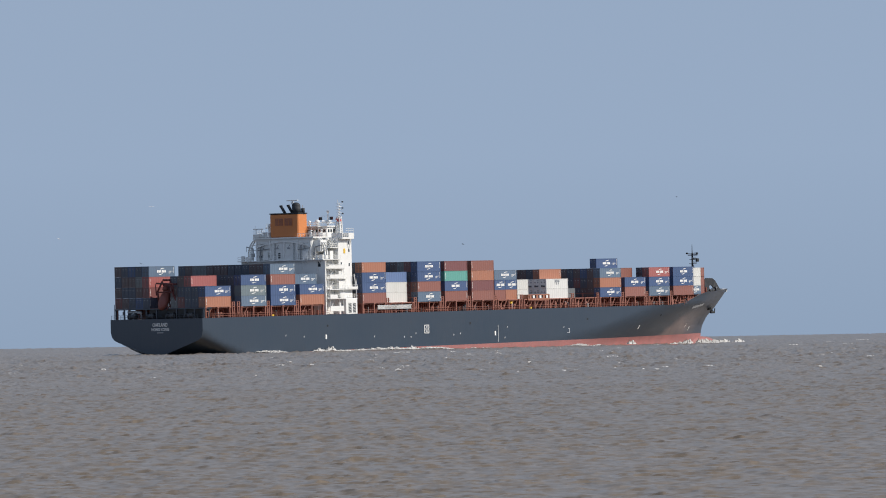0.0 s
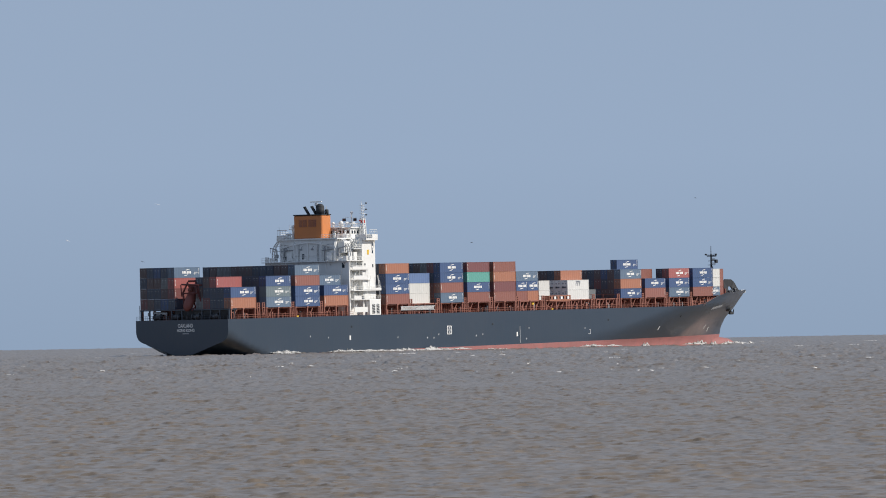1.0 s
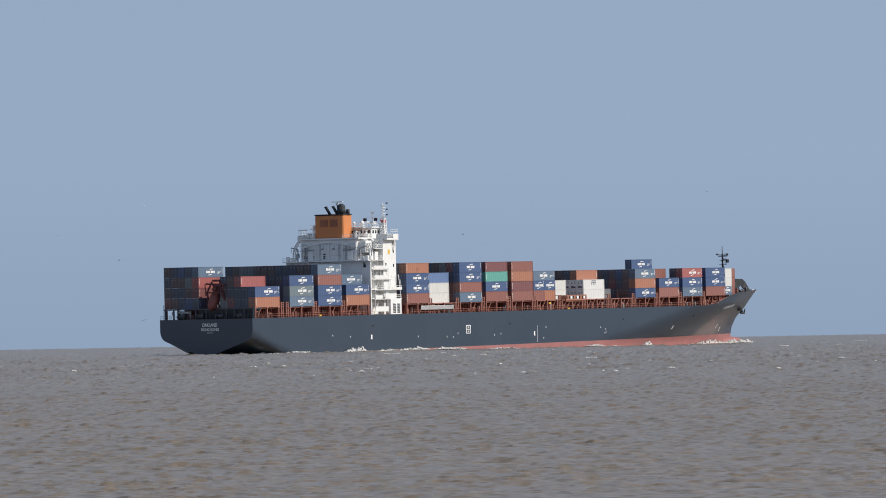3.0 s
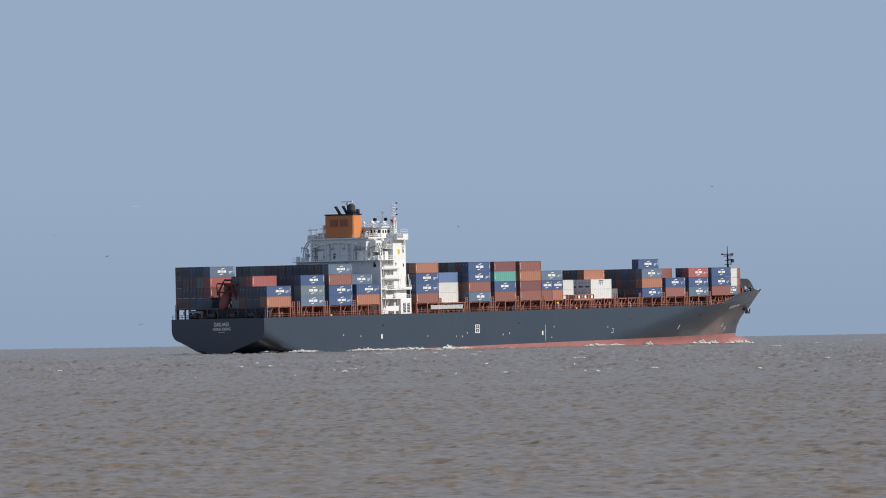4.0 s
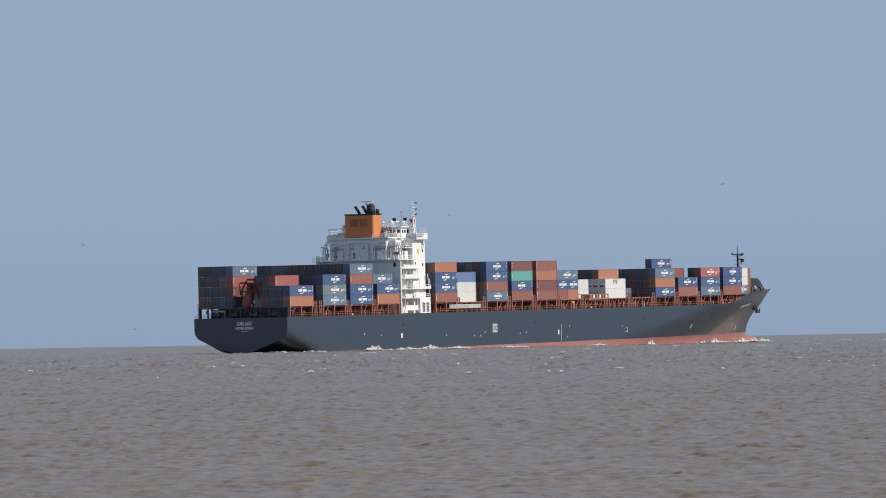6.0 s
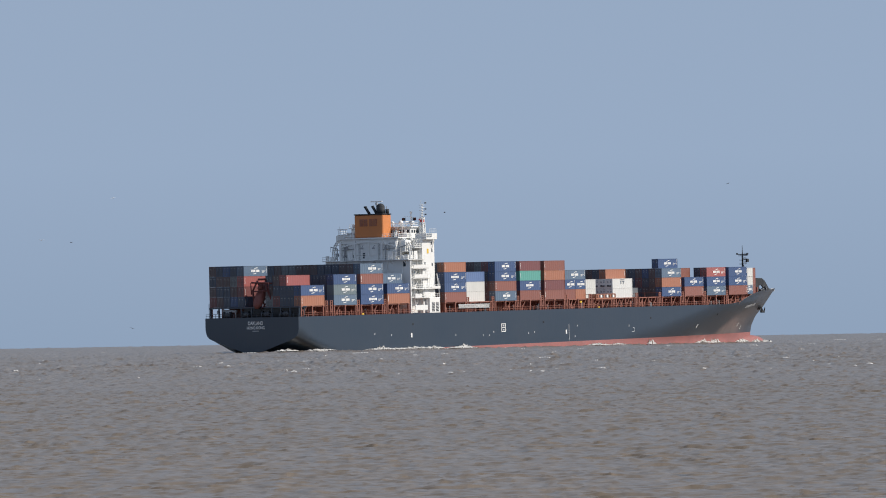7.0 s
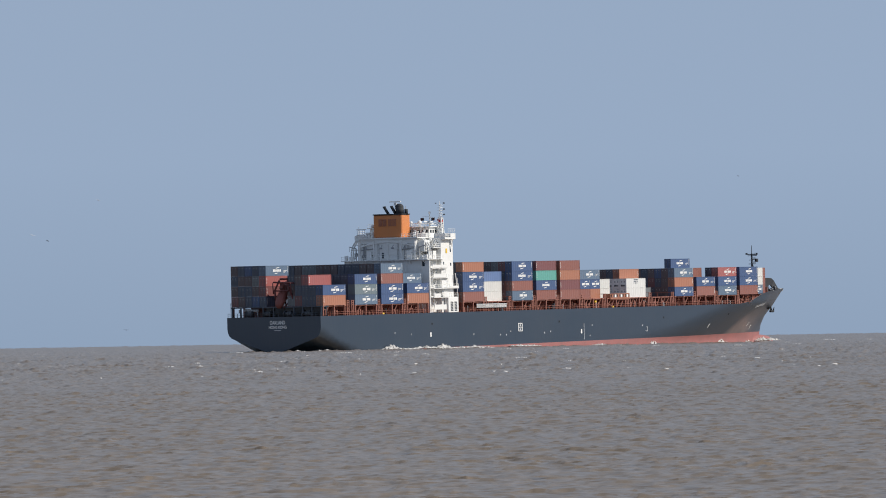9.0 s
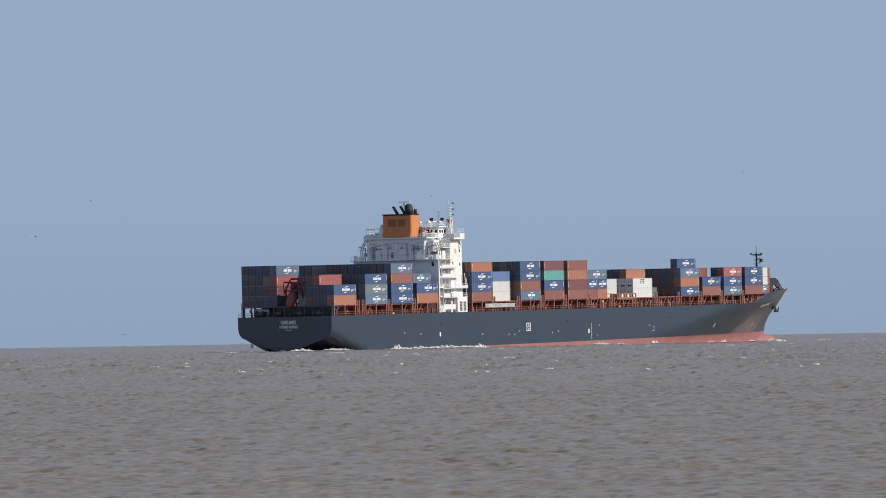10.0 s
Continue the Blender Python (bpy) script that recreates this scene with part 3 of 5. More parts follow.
def build_funnel():
    bm = box(bmesh.new(), 62.5, 67.2, -5.3, 4.7, 32.6, 39.35, 0.28)
    fun = part("funnel", bm, FUNNEL, ship, "orange-painted steel funnel with black top")
    plain("funnel_rim", (62.4, 67.3, -5.4, 4.8, 39.3, 39.65), BLACK, fun, "soot-black rim", 0.08)
    for y0 in (0.1, -3.3):
        # red-brown backing gives the shade between the orange slats by colour
        lv = plain("louvre", (62.42, 62.52, y0, y0 + 2.7, 36.0, 38.1), DECK, fun, "louvred vent, its backing coloured as shade behind the slats", 0.01)
        bm = bmesh.new()
        for i in range(7):
            box(bm, 62.34, 62.46, y0 + 0.06, y0 + 2.64, 36.1 + i * 0.3, 36.18 + i * 0.3)
        box(bm, 62.34, 62.46, y0 + 1.3, y0 + 1.4, 36.05, 38.05)
        part("slat", bm, FUNNEL, lv)
    for y, r, x, top in ((1.0, 0.42, 64.0, 41.9), (-1.3, 0.42, 64.4, 42.0)):
        bm = bmesh.new()
        rod(bm, (x, y - 0.9, 39.4), (x - 0.3, y + 0.45, top - 0.2), r, seg=14)
        rod(bm, (x - 0.3, y + 0.43, top - 0.3), (x - 0.3, y + 0.5, top), r * 1.14, seg=14)
        part("exhaust_pipe", bm, BLACK, fun, "soot-black slanted exhaust pipe", True)
    bm = bmesh.new()
    rod(bm, (64.6, -3.5, 39.4), (64.6, -3.3, 41.7), 1.25, seg=18)
    bmesh.ops.create_uvsphere(bm, u_segments=18, v_segments=10, radius=1.25, matrix=Matrix.LocRotScale((64.6, -3.3, 41.7), None, (1, 1, 0.8)))
    part("exhaust_hood", bm, BLACK, fun, "large rounded soot-black exhaust hood", True)
    bm = bmesh.new()
    rod(bm, (65.6, -5.0, 39.4), (65.3, -5.2, 40.9), 0.55, seg=12)
    part("exhaust_pipe", bm, BLACK, fun, "", True)
    bm = bmesh.new()
    rod(bm, (66.4, -4.3, 39.4), (66.4, -4.3, 41.9), 0.1, seg=6)
    part("vent_pipe", bm, MARKDIM, fun)
    bm = bmesh.new()
    rod(bm, (66.6, -0.6, 39.4), (66.6, -0.6, 43.2), 0.13, seg=8)
    box(bm, 66.4, 66.8, -1.0, -0.2, 42.2, 43.0, 0.05)
    box(bm, 66.35, 66.85, -2.6, 1.4, 43.15, 43.45, 0.06)
    part("radar_scanner", bm, WHITE, fun, "white radar scanner on a post above the funnel")
    bm = bmesh.new()                                       # soot-stained pipes down the fore side
    for i in range(4):
        rod(bm, (67.3 + 0.3 * i, -5.6, 32.6), (67.3 + 0.3 * i, -5.6, 34.4 + 0.5 * (i % 3)), 0.14, seg=6)
    part("vent_pipe", bm, STEEL, fun)
    return fun


funnel = build_funnel()


def build_bridge():
    wh = plain("wheelhouse", (69.6, 76.2, -10.4, 10.4, 32.3, 35.4), WHITE, ship, "white wheelhouse with a band of windows")
    plain("wheelhouse_roof", (69.0, 76.8, -11.0, 11.0, 35.4, 35.75), WHITE, wh, "", 0.04)
    for x in (70.6, 71.9, 73.2, 74.5, 75.6):
        plain("window", (x - 0.42, x + 0.42, -10.46, -10.38, 33.8, 34.7), GLASS, wh, "", 0.02)
    for i in range(7):
        y = -9.6 + i * 1.4
        plain("window", (69.53, 69.62, y - 0.4, y + 0.4, 33.9, 34.7), GLASS, wh, "", 0.02)
    for i in range(14):
        y = -9.75 + i * 1.5
        plain("window", (76.18, 76.27, y - 0.6, y + 0.6, 33.6, 34.9), GLASS, wh, "", 0.02)
    part("railing", railing(bmesh.new(), (69.2, -10.8, 35.75), (76.6, -10.8, 35.75), 1.0, 1.0, 0.05), WHITE, wh)
    part("railing", railing(bmesh.new(), (69.2, -10.8, 35.75), (69.2, 10.8, 35.75), 1.0, 1.4, 0.05), WHITE, wh)
    for y, x, r in ((-6.5, 70.6, 0.7), (-3.0, 71.5, 0.5), (2.0, 71.0, 0.8)):
        bm = bmesh.new()
        rod(bm, (x, y, 35.7), (x, y, 36.6), r * 0.5, seg=8)
        bmesh.ops.create_uvsphere(bm, u_segments=12, v_segments=8, radius=r, matrix=Matrix.Translation((x, y, 36.9)))
        part("satellite_dome", bm, WHITE, wh, "", True)
    for s in (-1, 1):
        wing = plain("bridge_wing", (69.6, 75.6, min(s * 10.6, s * 15.9), max(s * 10.6, s * 15.9), 31.7, 32.3), WHITE, ship, "white open bridge wing")
        for dims in ((75.1, 75.6, s * 15.9, s * 12.0), (69.6, 69.8, s * 15.9, s * 12.0)):
            plain("wing_bulwark", (dims[0], dims[1], min(dims[2:]), max(dims[2:]), 32.3, 33.5), WHITE, wing, "", 0.03)
        plain("wing_bulwark", (72.8, 75.1, min(s * 15.9, s * 15.7), max(s * 15.9, s * 15.7), 32.3, 33.5), WHITE, wing, "", 0.03)
        part("railing", railing(bmesh.new(), (69.8, s * 15.8, 32.3), (72.8, s * 15.8, 32.3), 1.15, 1.0, 0.05), WHITE, wing)
        part("railing", railing(bmesh.new(), (71.6, s * 15.8, 33.5), (75.4, s * 15.8, 33.5), 1.3, 1.3, 0.05), WHITE, wing)
        bm = bmesh.new()
        rod(bm, (74.4, s * 14.7, 28.8), (74.4, s * 15.7, 31.7), 0.12)
        part("bracket", bm, WHITE, wing)
    # stair flights between the casing top and the bridge
    for x0, y, z0, z1 in ((65.6, -12.4, 26, 29.4), (67.4, -13.4, 29.4, 32.3), (66.0, -11.6, 28.0, 32.4)):
        bm = bmesh.new()
        for dy in (0, 0.9):
            rod(bm, (x0, y + dy, z0), (x0 + 2.6, y + dy, z1), 0.1, seg=5)
            rod(bm, (x0, y + dy, z0 + 1), (x0 + 2.6, y + dy, z1 + 1), 0.05, seg=5)
        for i in range(9):
            f = (i + 0.5) / 9
            box(bm, x0 + 2.6 * f - 0.13, x0 + 2.6 * f + 0.13, y, y + 0.9, z0 + (z1 - z0) * f - 0.02, z0 + (z1 - z0) * f + 0.02)
        part("stairs", bm, WHITE, wh)
    land = plain("landing", (65.2, 69.2, -14.5, -10.3, 29.2, 29.4), WHITE, wh, "", 0.02)
    part("railing", railing(bmesh.new(), (65.3, -14.4, 29.4), (69.1, -14.4, 29.4), 1.05, 1.0, 0.05), WHITE, land)
    part("railing", railing(bmesh.new(), (65.3, -14.4, 29.4), (65.3, -10.4, 29.4), 1.05, 1.0, 0.05), WHITE, land)
    plain("locker", (66.4, 68.2, -13.6, -12.0, 26.0, 28.4), WHITE, wh, "", 0.06)
    plain("locker", (63.6, 65.0, -14.0, -12.6, 26.0, 27.2), WHITE, wh, "", 0.06)
    # main mast: tapering box with ladder, lattice head, red collar
    bm = bmesh.new()
    X, Y = 74.3, -11.6
    for dx, dy in ((-0.8, -0.8), (0.8, -0.8), (-0.8, 0.8), (0.8, 0.8)):
        rod(bm, (X + dx, Y + dy, 29.5), (X + dx * 0.55, Y + dy * 0.55, 38.4), 0.26, 0.2, 8)
    for i in range(8):
        z = 31 + i * 0.95
        s = 1 - 0.045 * i
        for a, b in (((-1, -1), (1, -1)), ((1, -1), (1, 1)), ((1, 1), (-1, 1)), ((-1, 1), (-1, -1))):
            rod(bm, (X + a[0] * 0.75 * s, Y + a[1] * 0.75 * s, z), (X + b[0] * 0.75 * s, Y + b[1] * 0.75 * s, z + (0.5 if i % 2 else 0)), 0.1, seg=5)
    box(bm, X - 0.75, X - 0.15, Y - 0.85, Y + 0.85, 29.5, 35.2, 0.05)
    mast = part("radar_mast", bm, WHITE, ship, "white lattice radar mast with a red collar")
    bm = bmesh.new()
    box(bm, X - 0.6, X + 0.6, Y - 0.6, Y + 0.6, 36.9, 37.6, 0.05)
    box(bm, X - 0.7, X - 0.2, Y + 0.3, Y + 0.8, 37.4, 37.8, 0.05)
    part("mast_collar", bm, FLAGRED, mast, "red painted collar")
    bm = bmesh.new()
    for dx in (-0.35, 0.35):
        rod(bm, (X + dx, Y, 38.2), (X + dx, Y, 42.4), 0.09, seg=6)
    for z in (38.8, 39.6, 40.4, 41.2, 42.0):
        box(bm, X - 0.75, X + 0.75, Y - 0.5, Y + 0.5, z - 0.06, z + 0.06)
    rod(bm, (X - 0.4, Y, 42.0), (X - 0.5, Y, 43.3), 0.06, seg=5)
    rod(bm, (X + 0.6, Y - 0.8, 42.2), (X + 0.9, Y - 0.9, 43.0), 0.06, seg=5)
    part("mast_head", bm, WHITE, mast)
    for z in (39.2, 40.8, 42.6):
        bm = bmesh.new()
        box(bm, X + 0.4, X + 0.9, Y - 1.1, Y - 0.6, z - 0.2, z + 0.2, 0.08)
        part("signal_lamp", bm, DARK, mast)
    # second mast with radar and flags
    x, y = 73.0, -8.6
    bm = bmesh.new()
    rod(bm, (x, y, 35.7), (x, y, 39.6), 0.24, 0.16, 8)
    rod(bm, (x, y, 38.6), (x - 1.0, y + 2.0, 38.6), 0.07, seg=5)
    rod(bm, (x, y, 38.4), (x + 0.5, y - 1.4, 38.4), 0.07, seg=5)
    box(bm, x - 1.2, x + 1.2, y - 1.5, y + 1.5, 36.5, 36.8, 0.04)
    m2 = part("signal_mast", bm, WHITE, ship, "white signal mast with flags")
    bm = bmesh.new()
    bmesh.ops.create_uvsphere(bm, u_segments=10, v_segments=8, radius=0.42, matrix=Matrix.Translation((x, y, 39.9)))
    part("dome", bm, WHITE, m2, "", True)
    for dx, dy, c in ((-0.9, 1.7, DARK), (-0.9, 2.3, REDFRAME), (0.4, -1.2, REDFRAME), (0.3, -0.7, DARK)):
        bm = bmesh.new()
        vs = []
        for i in range(6):
            f = i / 5
            vs.append([bm.verts.new((x + dx + 0.1 * math.sin(f * 5), y + dy + 0.6 * f - 0.3, z)) for z in (37.5 - 0.1 * f, 38.35 - 0.12 * f)])
        for a, b in zip(vs, vs[1:]):
            bm.faces.new((a[0], b[0], b[1], a[1]))
        bmesh.ops.solidify(bm, geom=bm.faces[:], thickness=0.02)
        part("flag", bm, c, m2, "small dark signal flag")
    bm = bmesh.new()
    box(bm, x - 2.4, x + 2.4, y + 0.4, y + 0.7, 37.0, 37.3, 0.05)
    rod(bm, (x, y + 0.55, 36.6), (x, y + 0.55, 37.0), 0.25, seg=8)
    part("radar_scanner", bm, WHITE, m2)


build_bridge()

# ---------------------------------------------------------------- containers
BAY_X = {"A": 2.0, "B": 19.15, "C": 33.47, "D": 47.78}
for i, n in enumerate("FGHIJKLMNOPQRS"):
    BAY_X[n] = 79.35 + PITCH * i
BAY_SHIFT = {"K": 1.22, "M": 1.22}
HEIGHTS = {   # tiers in each row, from the starboard row inwards
    "A": (2, 2, 3, 3, 3, 0, 0, 0, 4, 4, 4, 4, 4), "B": (3,) * 13, "C": (4,) * 13, "D": (2, 3, 3, 3, 3, 3, 3, 3, 3, 3, 3, 3, 3),
    "F": (4,) * 13, "G": (0,) + (3,) * 12, "H": (4,) * 13, "I": (4,) * 13, "J": (4,) * 13, "K": (3,) * 12,
    "L": (0, 2, 0, 0, 0, 0, 2, 2, 2, 2, 2, 2, 2), "M": (2,) + (3,) * 11, "N": (0, 0, 0, 0, 0, 0, 0, 2, 2, 2, 2, 2, 2), "O": (3,) * 13,
    "P": (2, 2) + (3,) * 11, "Q": (3, 3) + (2,) * 11, "R": (3, 3, 3) + (2,) * 8 + (0, 0), "S": (0, 0, 3, 2, 2, 2, 2, 2, 2, 2, 0, 0, 0),
}
SIDES = {   # colours of the faces that show to starboard, (bay, row): from the top tier down
    ("A", 0): "blue orange", ("A", 1): "navy navy", ("A", 2): "red navy navy", ("A", 8): "greyblue red maroon navy",
    ("B", 0): "blue slate greyblue", ("C", 0): "greyblue brown blue blue", ("D", 0): "blue orange", ("D", 1): "greyblue blue brown",
    ("F", 0): "orange blue blue brown", ("G", 1): "lightblue white white", ("H", 0): "blue blue brown greyblue", ("I", 0): "maroon teal blue brown",
    ("J", 0): "brown orange maroon brown", ("K", 0): "greyblue blue brown", ("L", 1): "white white", ("M", 0): "reefer reefer", ("M", 1): "orange reefer reefer", ("M", 2): "navy reefer reefer",
    ("O", 0): "greyblue orange blue", ("P", 0): "blue brown", ("P", 2): "brown blue navy", ("Q", 0): "red blue greyblue", ("R", 0): "blue blue brown",
    ("S", 2): "white white greyblue",
}
WORDS = {"blue": "dark blue", "greyblue": "grey-blue", "slate": "slate grey", "lightblue": "light blue", "navy": "navy blue", "brown": "brown-red",
         "red": "faded red", "orange": "orange", "maroon": "maroon", "teal": "teal green", "white": "white", "grey": "grey", "reefer": "pale grey refrigerated", "darkbrown": "dark brown"}
W, H = 2.36, 2.971


def container_mesh(length, colour):
    """Steel box: corner posts and rails, corrugated side and front panels set in, ribbed roof."""
    bm = bmesh.new()
    p = 0.16
    for x in (0, length - p):
        for y in (0, W - p):
            box(bm, x, x + p, y, y + p, 0, H)
    for y in (0.01, W - 0.13):
        box(bm, p, length - p, y, y + 0.12, 0.012, 0.18)
        box(bm, p, length - p, y, y + 0.12, H - 0.14, H - 0.015)
    for x in (0.01, length - 0.13):
        box(bm, x, x + 0.12, p, W - p, 0.012, 0.18)
        box(bm, x, x + 0.12, p, W - p, H - 0.14, H - 0.015)
    n = int(length / 0.56)
    for side, y0, dy in ((0, 0.035, 0.04), (1, W - 0.035, -0.04)):
        prev = None
        for k in range(2 * n + 1):
            x = p + (length - 2 * p) * k / (2 * n)
            y = y0 + (dy if (k // 2) % 2 else 0)
            pair = (bm.verts.new((x, y, 0.17)), bm.verts.new((x, y, H - 0.13)))
            if prev:
                q = (prev[0], pair[0], pair[1], prev[1])
                bm.faces.new(q if side == 0 else q[::-1])
            prev = pair
    for x, flip in ((0.06, True), (length - 0.06, False)):
        v = [bm.verts.new((x, y, z)) for y, z in ((p, 0.1), (W - p, 0.1), (W - p, H - 0.1), (p, H - 0.1))]
        bm.faces.new(v[::-1] if flip else v)
    for z, flip in ((H - 0.03, False), (0.14, True)):
        v = [bm.verts.new((x, y, z)) for x, y in ((p, 0.05), (length - p, 0.05), (length - p, W - 0.05), (p, W - 0.05))]
        bm.faces.new(v[::-1] if flip else v)
    return mesh_of("shipping_container", bm, BOX_MATS[colour])


def door_mesh(colour):
    """One leaf of the end doors with two lock rods, their keepers and handles, and stencilled numbers."""
    bm = bmesh.new()
    box(bm, -0.03, 0.03, 0, 0.98, 0, 2.5, 0.01)
    leaf = set(bm.faces)
    for y in (0.28, 0.72):
        rod(bm, (-0.07, y, -0.05), (-0.07, y, 2.55), 0.045, seg=5)
        box(bm, -0.09, -0.03, y - 0.05, y + 0.3, 1.0, 1.08)
        for z in (0.02, 2.36):
            box(bm, -0.10, -0.03, y - 0.09, y + 0.09, z, z + 0.12)
    metal = set(bm.faces)
    for z, w in ((2.05, 0.5), (1.6, 0.22)):
        box(bm, -0.036, -0.03, 0.34, 0.34 + w * 0.7, z, z + 0.1)
    for f in bm.faces:
        f.material_index = 0 if f in leaf else 1 if f in metal else 2
    return mesh_of("door", bm, [BOX_MATS[colour], LOCKROD, MARKDIM])


def reefer_end_mesh():
    """The machinery end of a refrigerated box: fan ports above, open compressor bay below."""
    bm = bmesh.new()
    box(bm, -0.02, 0.05, 0, 2.0, 0, 2.55, 0.01)
    shell = set(bm.faces)
    box(bm, -0.03, 0.0, 0.25, 1.75, 0.3, 0.85)
    for y in (0.5, 1.5):
        rod(bm, (-0.05, y, 1.75), (0.0, y, 1.75), 0.26, seg=14)
    box(bm, -0.03, 0.0, 0.2, 0.9, 2.25, 2.4)
    dark = set(bm.faces)
    rod(bm, (-0.1, 0.45, 0.5), (-0.1, 1.0, 0.5), 0.16, seg=8)
    box(bm, -0.09, -0.02, 1.2, 1.75, 0.3, 0.85)
    for f in bm.faces:
        f.material_index = 0 if f in shell else 1 if f in dark else 2
    return mesh_of("refrigeration_unit", bm, [BOX_MATS["reefer"], STEEL, DARK])


def logo_mesh(style, mat):
    """The carrier's mark as plain shapes: a row of stubby bars between two swooshes, or a bar with a patch."""
    bm = bmesh.new()
    if style == "swoosh":
        x = -2.1
        for w in (0.6, 0.73, 0.6, 0.25, 0.6, 0.6, 0.73):
            if w > 0.3:
                box(bm, x, x + w * 0.86, -0.012, 0, -0.34, 0.34)
            x += w * 1.04
        for s in (1, -1):
            prev = None
            for k in range(9):
                a = k / 8
                cx, cz = s * (-0.6 + 1.9 * a), s * (0.60 + 0.26 * math.sin(1.9 * a))
                t = 0.085 * math.sin(math.pi * min(1, 0.10 + 0.8 * a)) + 0.015
                v = [bm.verts.new((cx, -0.008, cz - t)), bm.verts.new((cx, -0.008, cz + t))]
                if prev:
                    bm.faces.new((prev[0], v[0], v[1], prev[1]) if s > 0 else (v[0], prev[0], prev[1], v[1]))
                prev = v
    elif style == "ids":
        for i, z in enumerate((0.35, 0.1, -0.15)):
            box(bm, -0.9, 0.9 - 0.5 * i, -0.01, 0, z, z + 0.10)
    elif style == "edge":
        for i in range(5):
            box(bm, -0.08, 0.08, -0.01, 0, 0.75 - i * 0.36, 0.99 - i * 0.36)
    elif style == "capitals":
        box(bm, -1.3, 1.3, -0.012, 0, 0.62, 0.86)
        for x in (-0.95, 0.0, 0.95):
            box(bm, x - 0.36, x - 0.14, -0.012, 0, -0.6, 0.4)
            box(bm, x - 0.14, x + 0.3, -0.012, 0, 0.14, 0.4)
    return mesh_of("logo", bm, mat)


BOX_MESH, DOOR_MESH, LOGO_MESH = {}, {}, {}
REEFER_END = reefer_end_mesh()
for c in BOX_COLOURS:
    DOOR_MESH[c] = door_mesh(c)
    for ln in (12.19, 6.06):
        BOX_MESH[c, ln] = container_mesh(ln, c)
for s, mt in (("swoosh", MARK), ("ids", MARK), ("edge", MARK), ("capitals", BOX_MATS["navy"])):
    LOGO_MESH[s] = logo_mesh(s, mt)

CARGO = []      # (object, pose in the ship's space)


def container(colour, x, y, z, length=12.19, side=True, end=True, plain_side=False):
    """x, y, z: the after starboard lower corner."""
    rng = random.Random(int(x * 7 + y * 131 + z * 17))
    ob = new("shipping_container", BOX_MESH[colour, length])
    what = "forty-foot" if length > 7 else "twenty-foot"
    tagged(ob, f"{WORDS[colour]} corrugated steel {what} container stacked on the ship", "shipping container", "containers on deck")
    if end:
        if colour == "reefer":
            d = new("refrigeration_unit", REEFER_END)
            d.parent = ob
            d.location = (0.03, 0.18, 0.2)
            tagged(d, "pale grey end panel with dark fan ports")
        for k in (0, 1) if colour != "reefer" else ():
            d = new("door", DOOR_MESH[colour])
            d.parent = ob
            d.location = (0.03, 0.19 + k * 1.02, 0.2)

    def stick(style, px, pz):
        g = new("logo" if style in ("swoosh", "capitals") else "lettering", LOGO_MESH[style])
        g.parent = ob
        g.location = (px, 0.02, pz)

    if side and not plain_side:
        if colour in ("blue", "greyblue", "slate") or (colour == "red" and x > 200):
            stick("swoosh", length * rng.uniform(0.47, 0.56), 1.5)
            if length > 7 and rng.random() < 0.6:
                stick("ids", length - 1.9, 1.1)
            stick("edge", length - 0.45, 1.7)
        elif colour in ("white", "reefer") and 179 < x < 180 and z > 15:
            stick("capitals", length * 0.5, 1.8)
        elif colour not in ("white", "reefer"):
            stick("edge", 0.5 if rng.random() < 0.7 else length - 0.5, 1.4)
    m = Matrix.Translation((x, y, z))
    ob.matrix_world = m
    CARGO.append((ob, m))
    return ob


hidden = bmesh.new()
rng = random.Random(5)
order = list(BAY_X)
for bi, bay in enumerate(order):
    hs = HEIGHTS[bay]
    aft = HEIGHTS[order[bi - 1]] if bi and bay != "F" else (0,) * 13
    for r, n in enumerate(hs):
        y = -15.85 + BAY_SHIFT.get(bay, 0) + r * (ROW if bay != "C" else 2.51) + 0.02
        for k in range(n):
            x, z = BAY_X[bay], BASE_Z + k * TIER
            side = r == 0 or hs[r - 1] <= k
            behind = min(aft[min(q, len(aft) - 1)] for q in (max(0, r - 1), r))
            end = (behind <= k and bay != "F") or (bay == "F" and r < 4)
            spec = SIDES.get((bay, r))
            if side or end:
                if spec:
                    c = spec.split()[n - 1 - k]
                else:
                    c = rng.choice(["navy", "navy", "navy", "darkbrown", "navy", "darkbrown", "navy", "blue", "darkbrown", "maroon", "grey"])
                if bay == "S" and r == 2:              # white twenty-foot pairs, a brown one beside and ahead
                    z = BASE_Z + 0.1 + k * 2.75
                    container(c, x - 1.95, y, z, 6.06, side, end, True)
                    container(c, x + 4.2, y, z, 6.06, side, False, k > 0)
                    container("brown", x + 10.35, y + ROW, z, 6.06, side, False, True)
                elif bay == "L" and r == 1:
                    container(c, x, y, z, 6.06, side, end, True)
                elif bay == "K" and r == 0 and k < 2:
                    container(c, x, y, z, 6.06, side, end, k == 0)
                    container("orange" if k == 0 else c, x + 6.13, y, z, 6.06, side, False, k == 0)
                else:
                    container(c, x, y, z, 12.19, side, end)
            else:
                box(hidden, x, x + 12.19, y, y + W, z, z + H)
container("blue", 208.16, -14.6, BASE_Z + 3 * TIER, 12.19)
container("grey", 195.2, -11.0, BASE_Z, 6.06)
rest = new("stacked_containers", mesh_of("stacked_containers", hidden, BOX_MATS["navy"]))
tagged(rest, "tight inner stacks of dark steel containers on the ship", "shipping container", kind="stuff")
CARGO.append((rest, Matrix.Identity(4)))

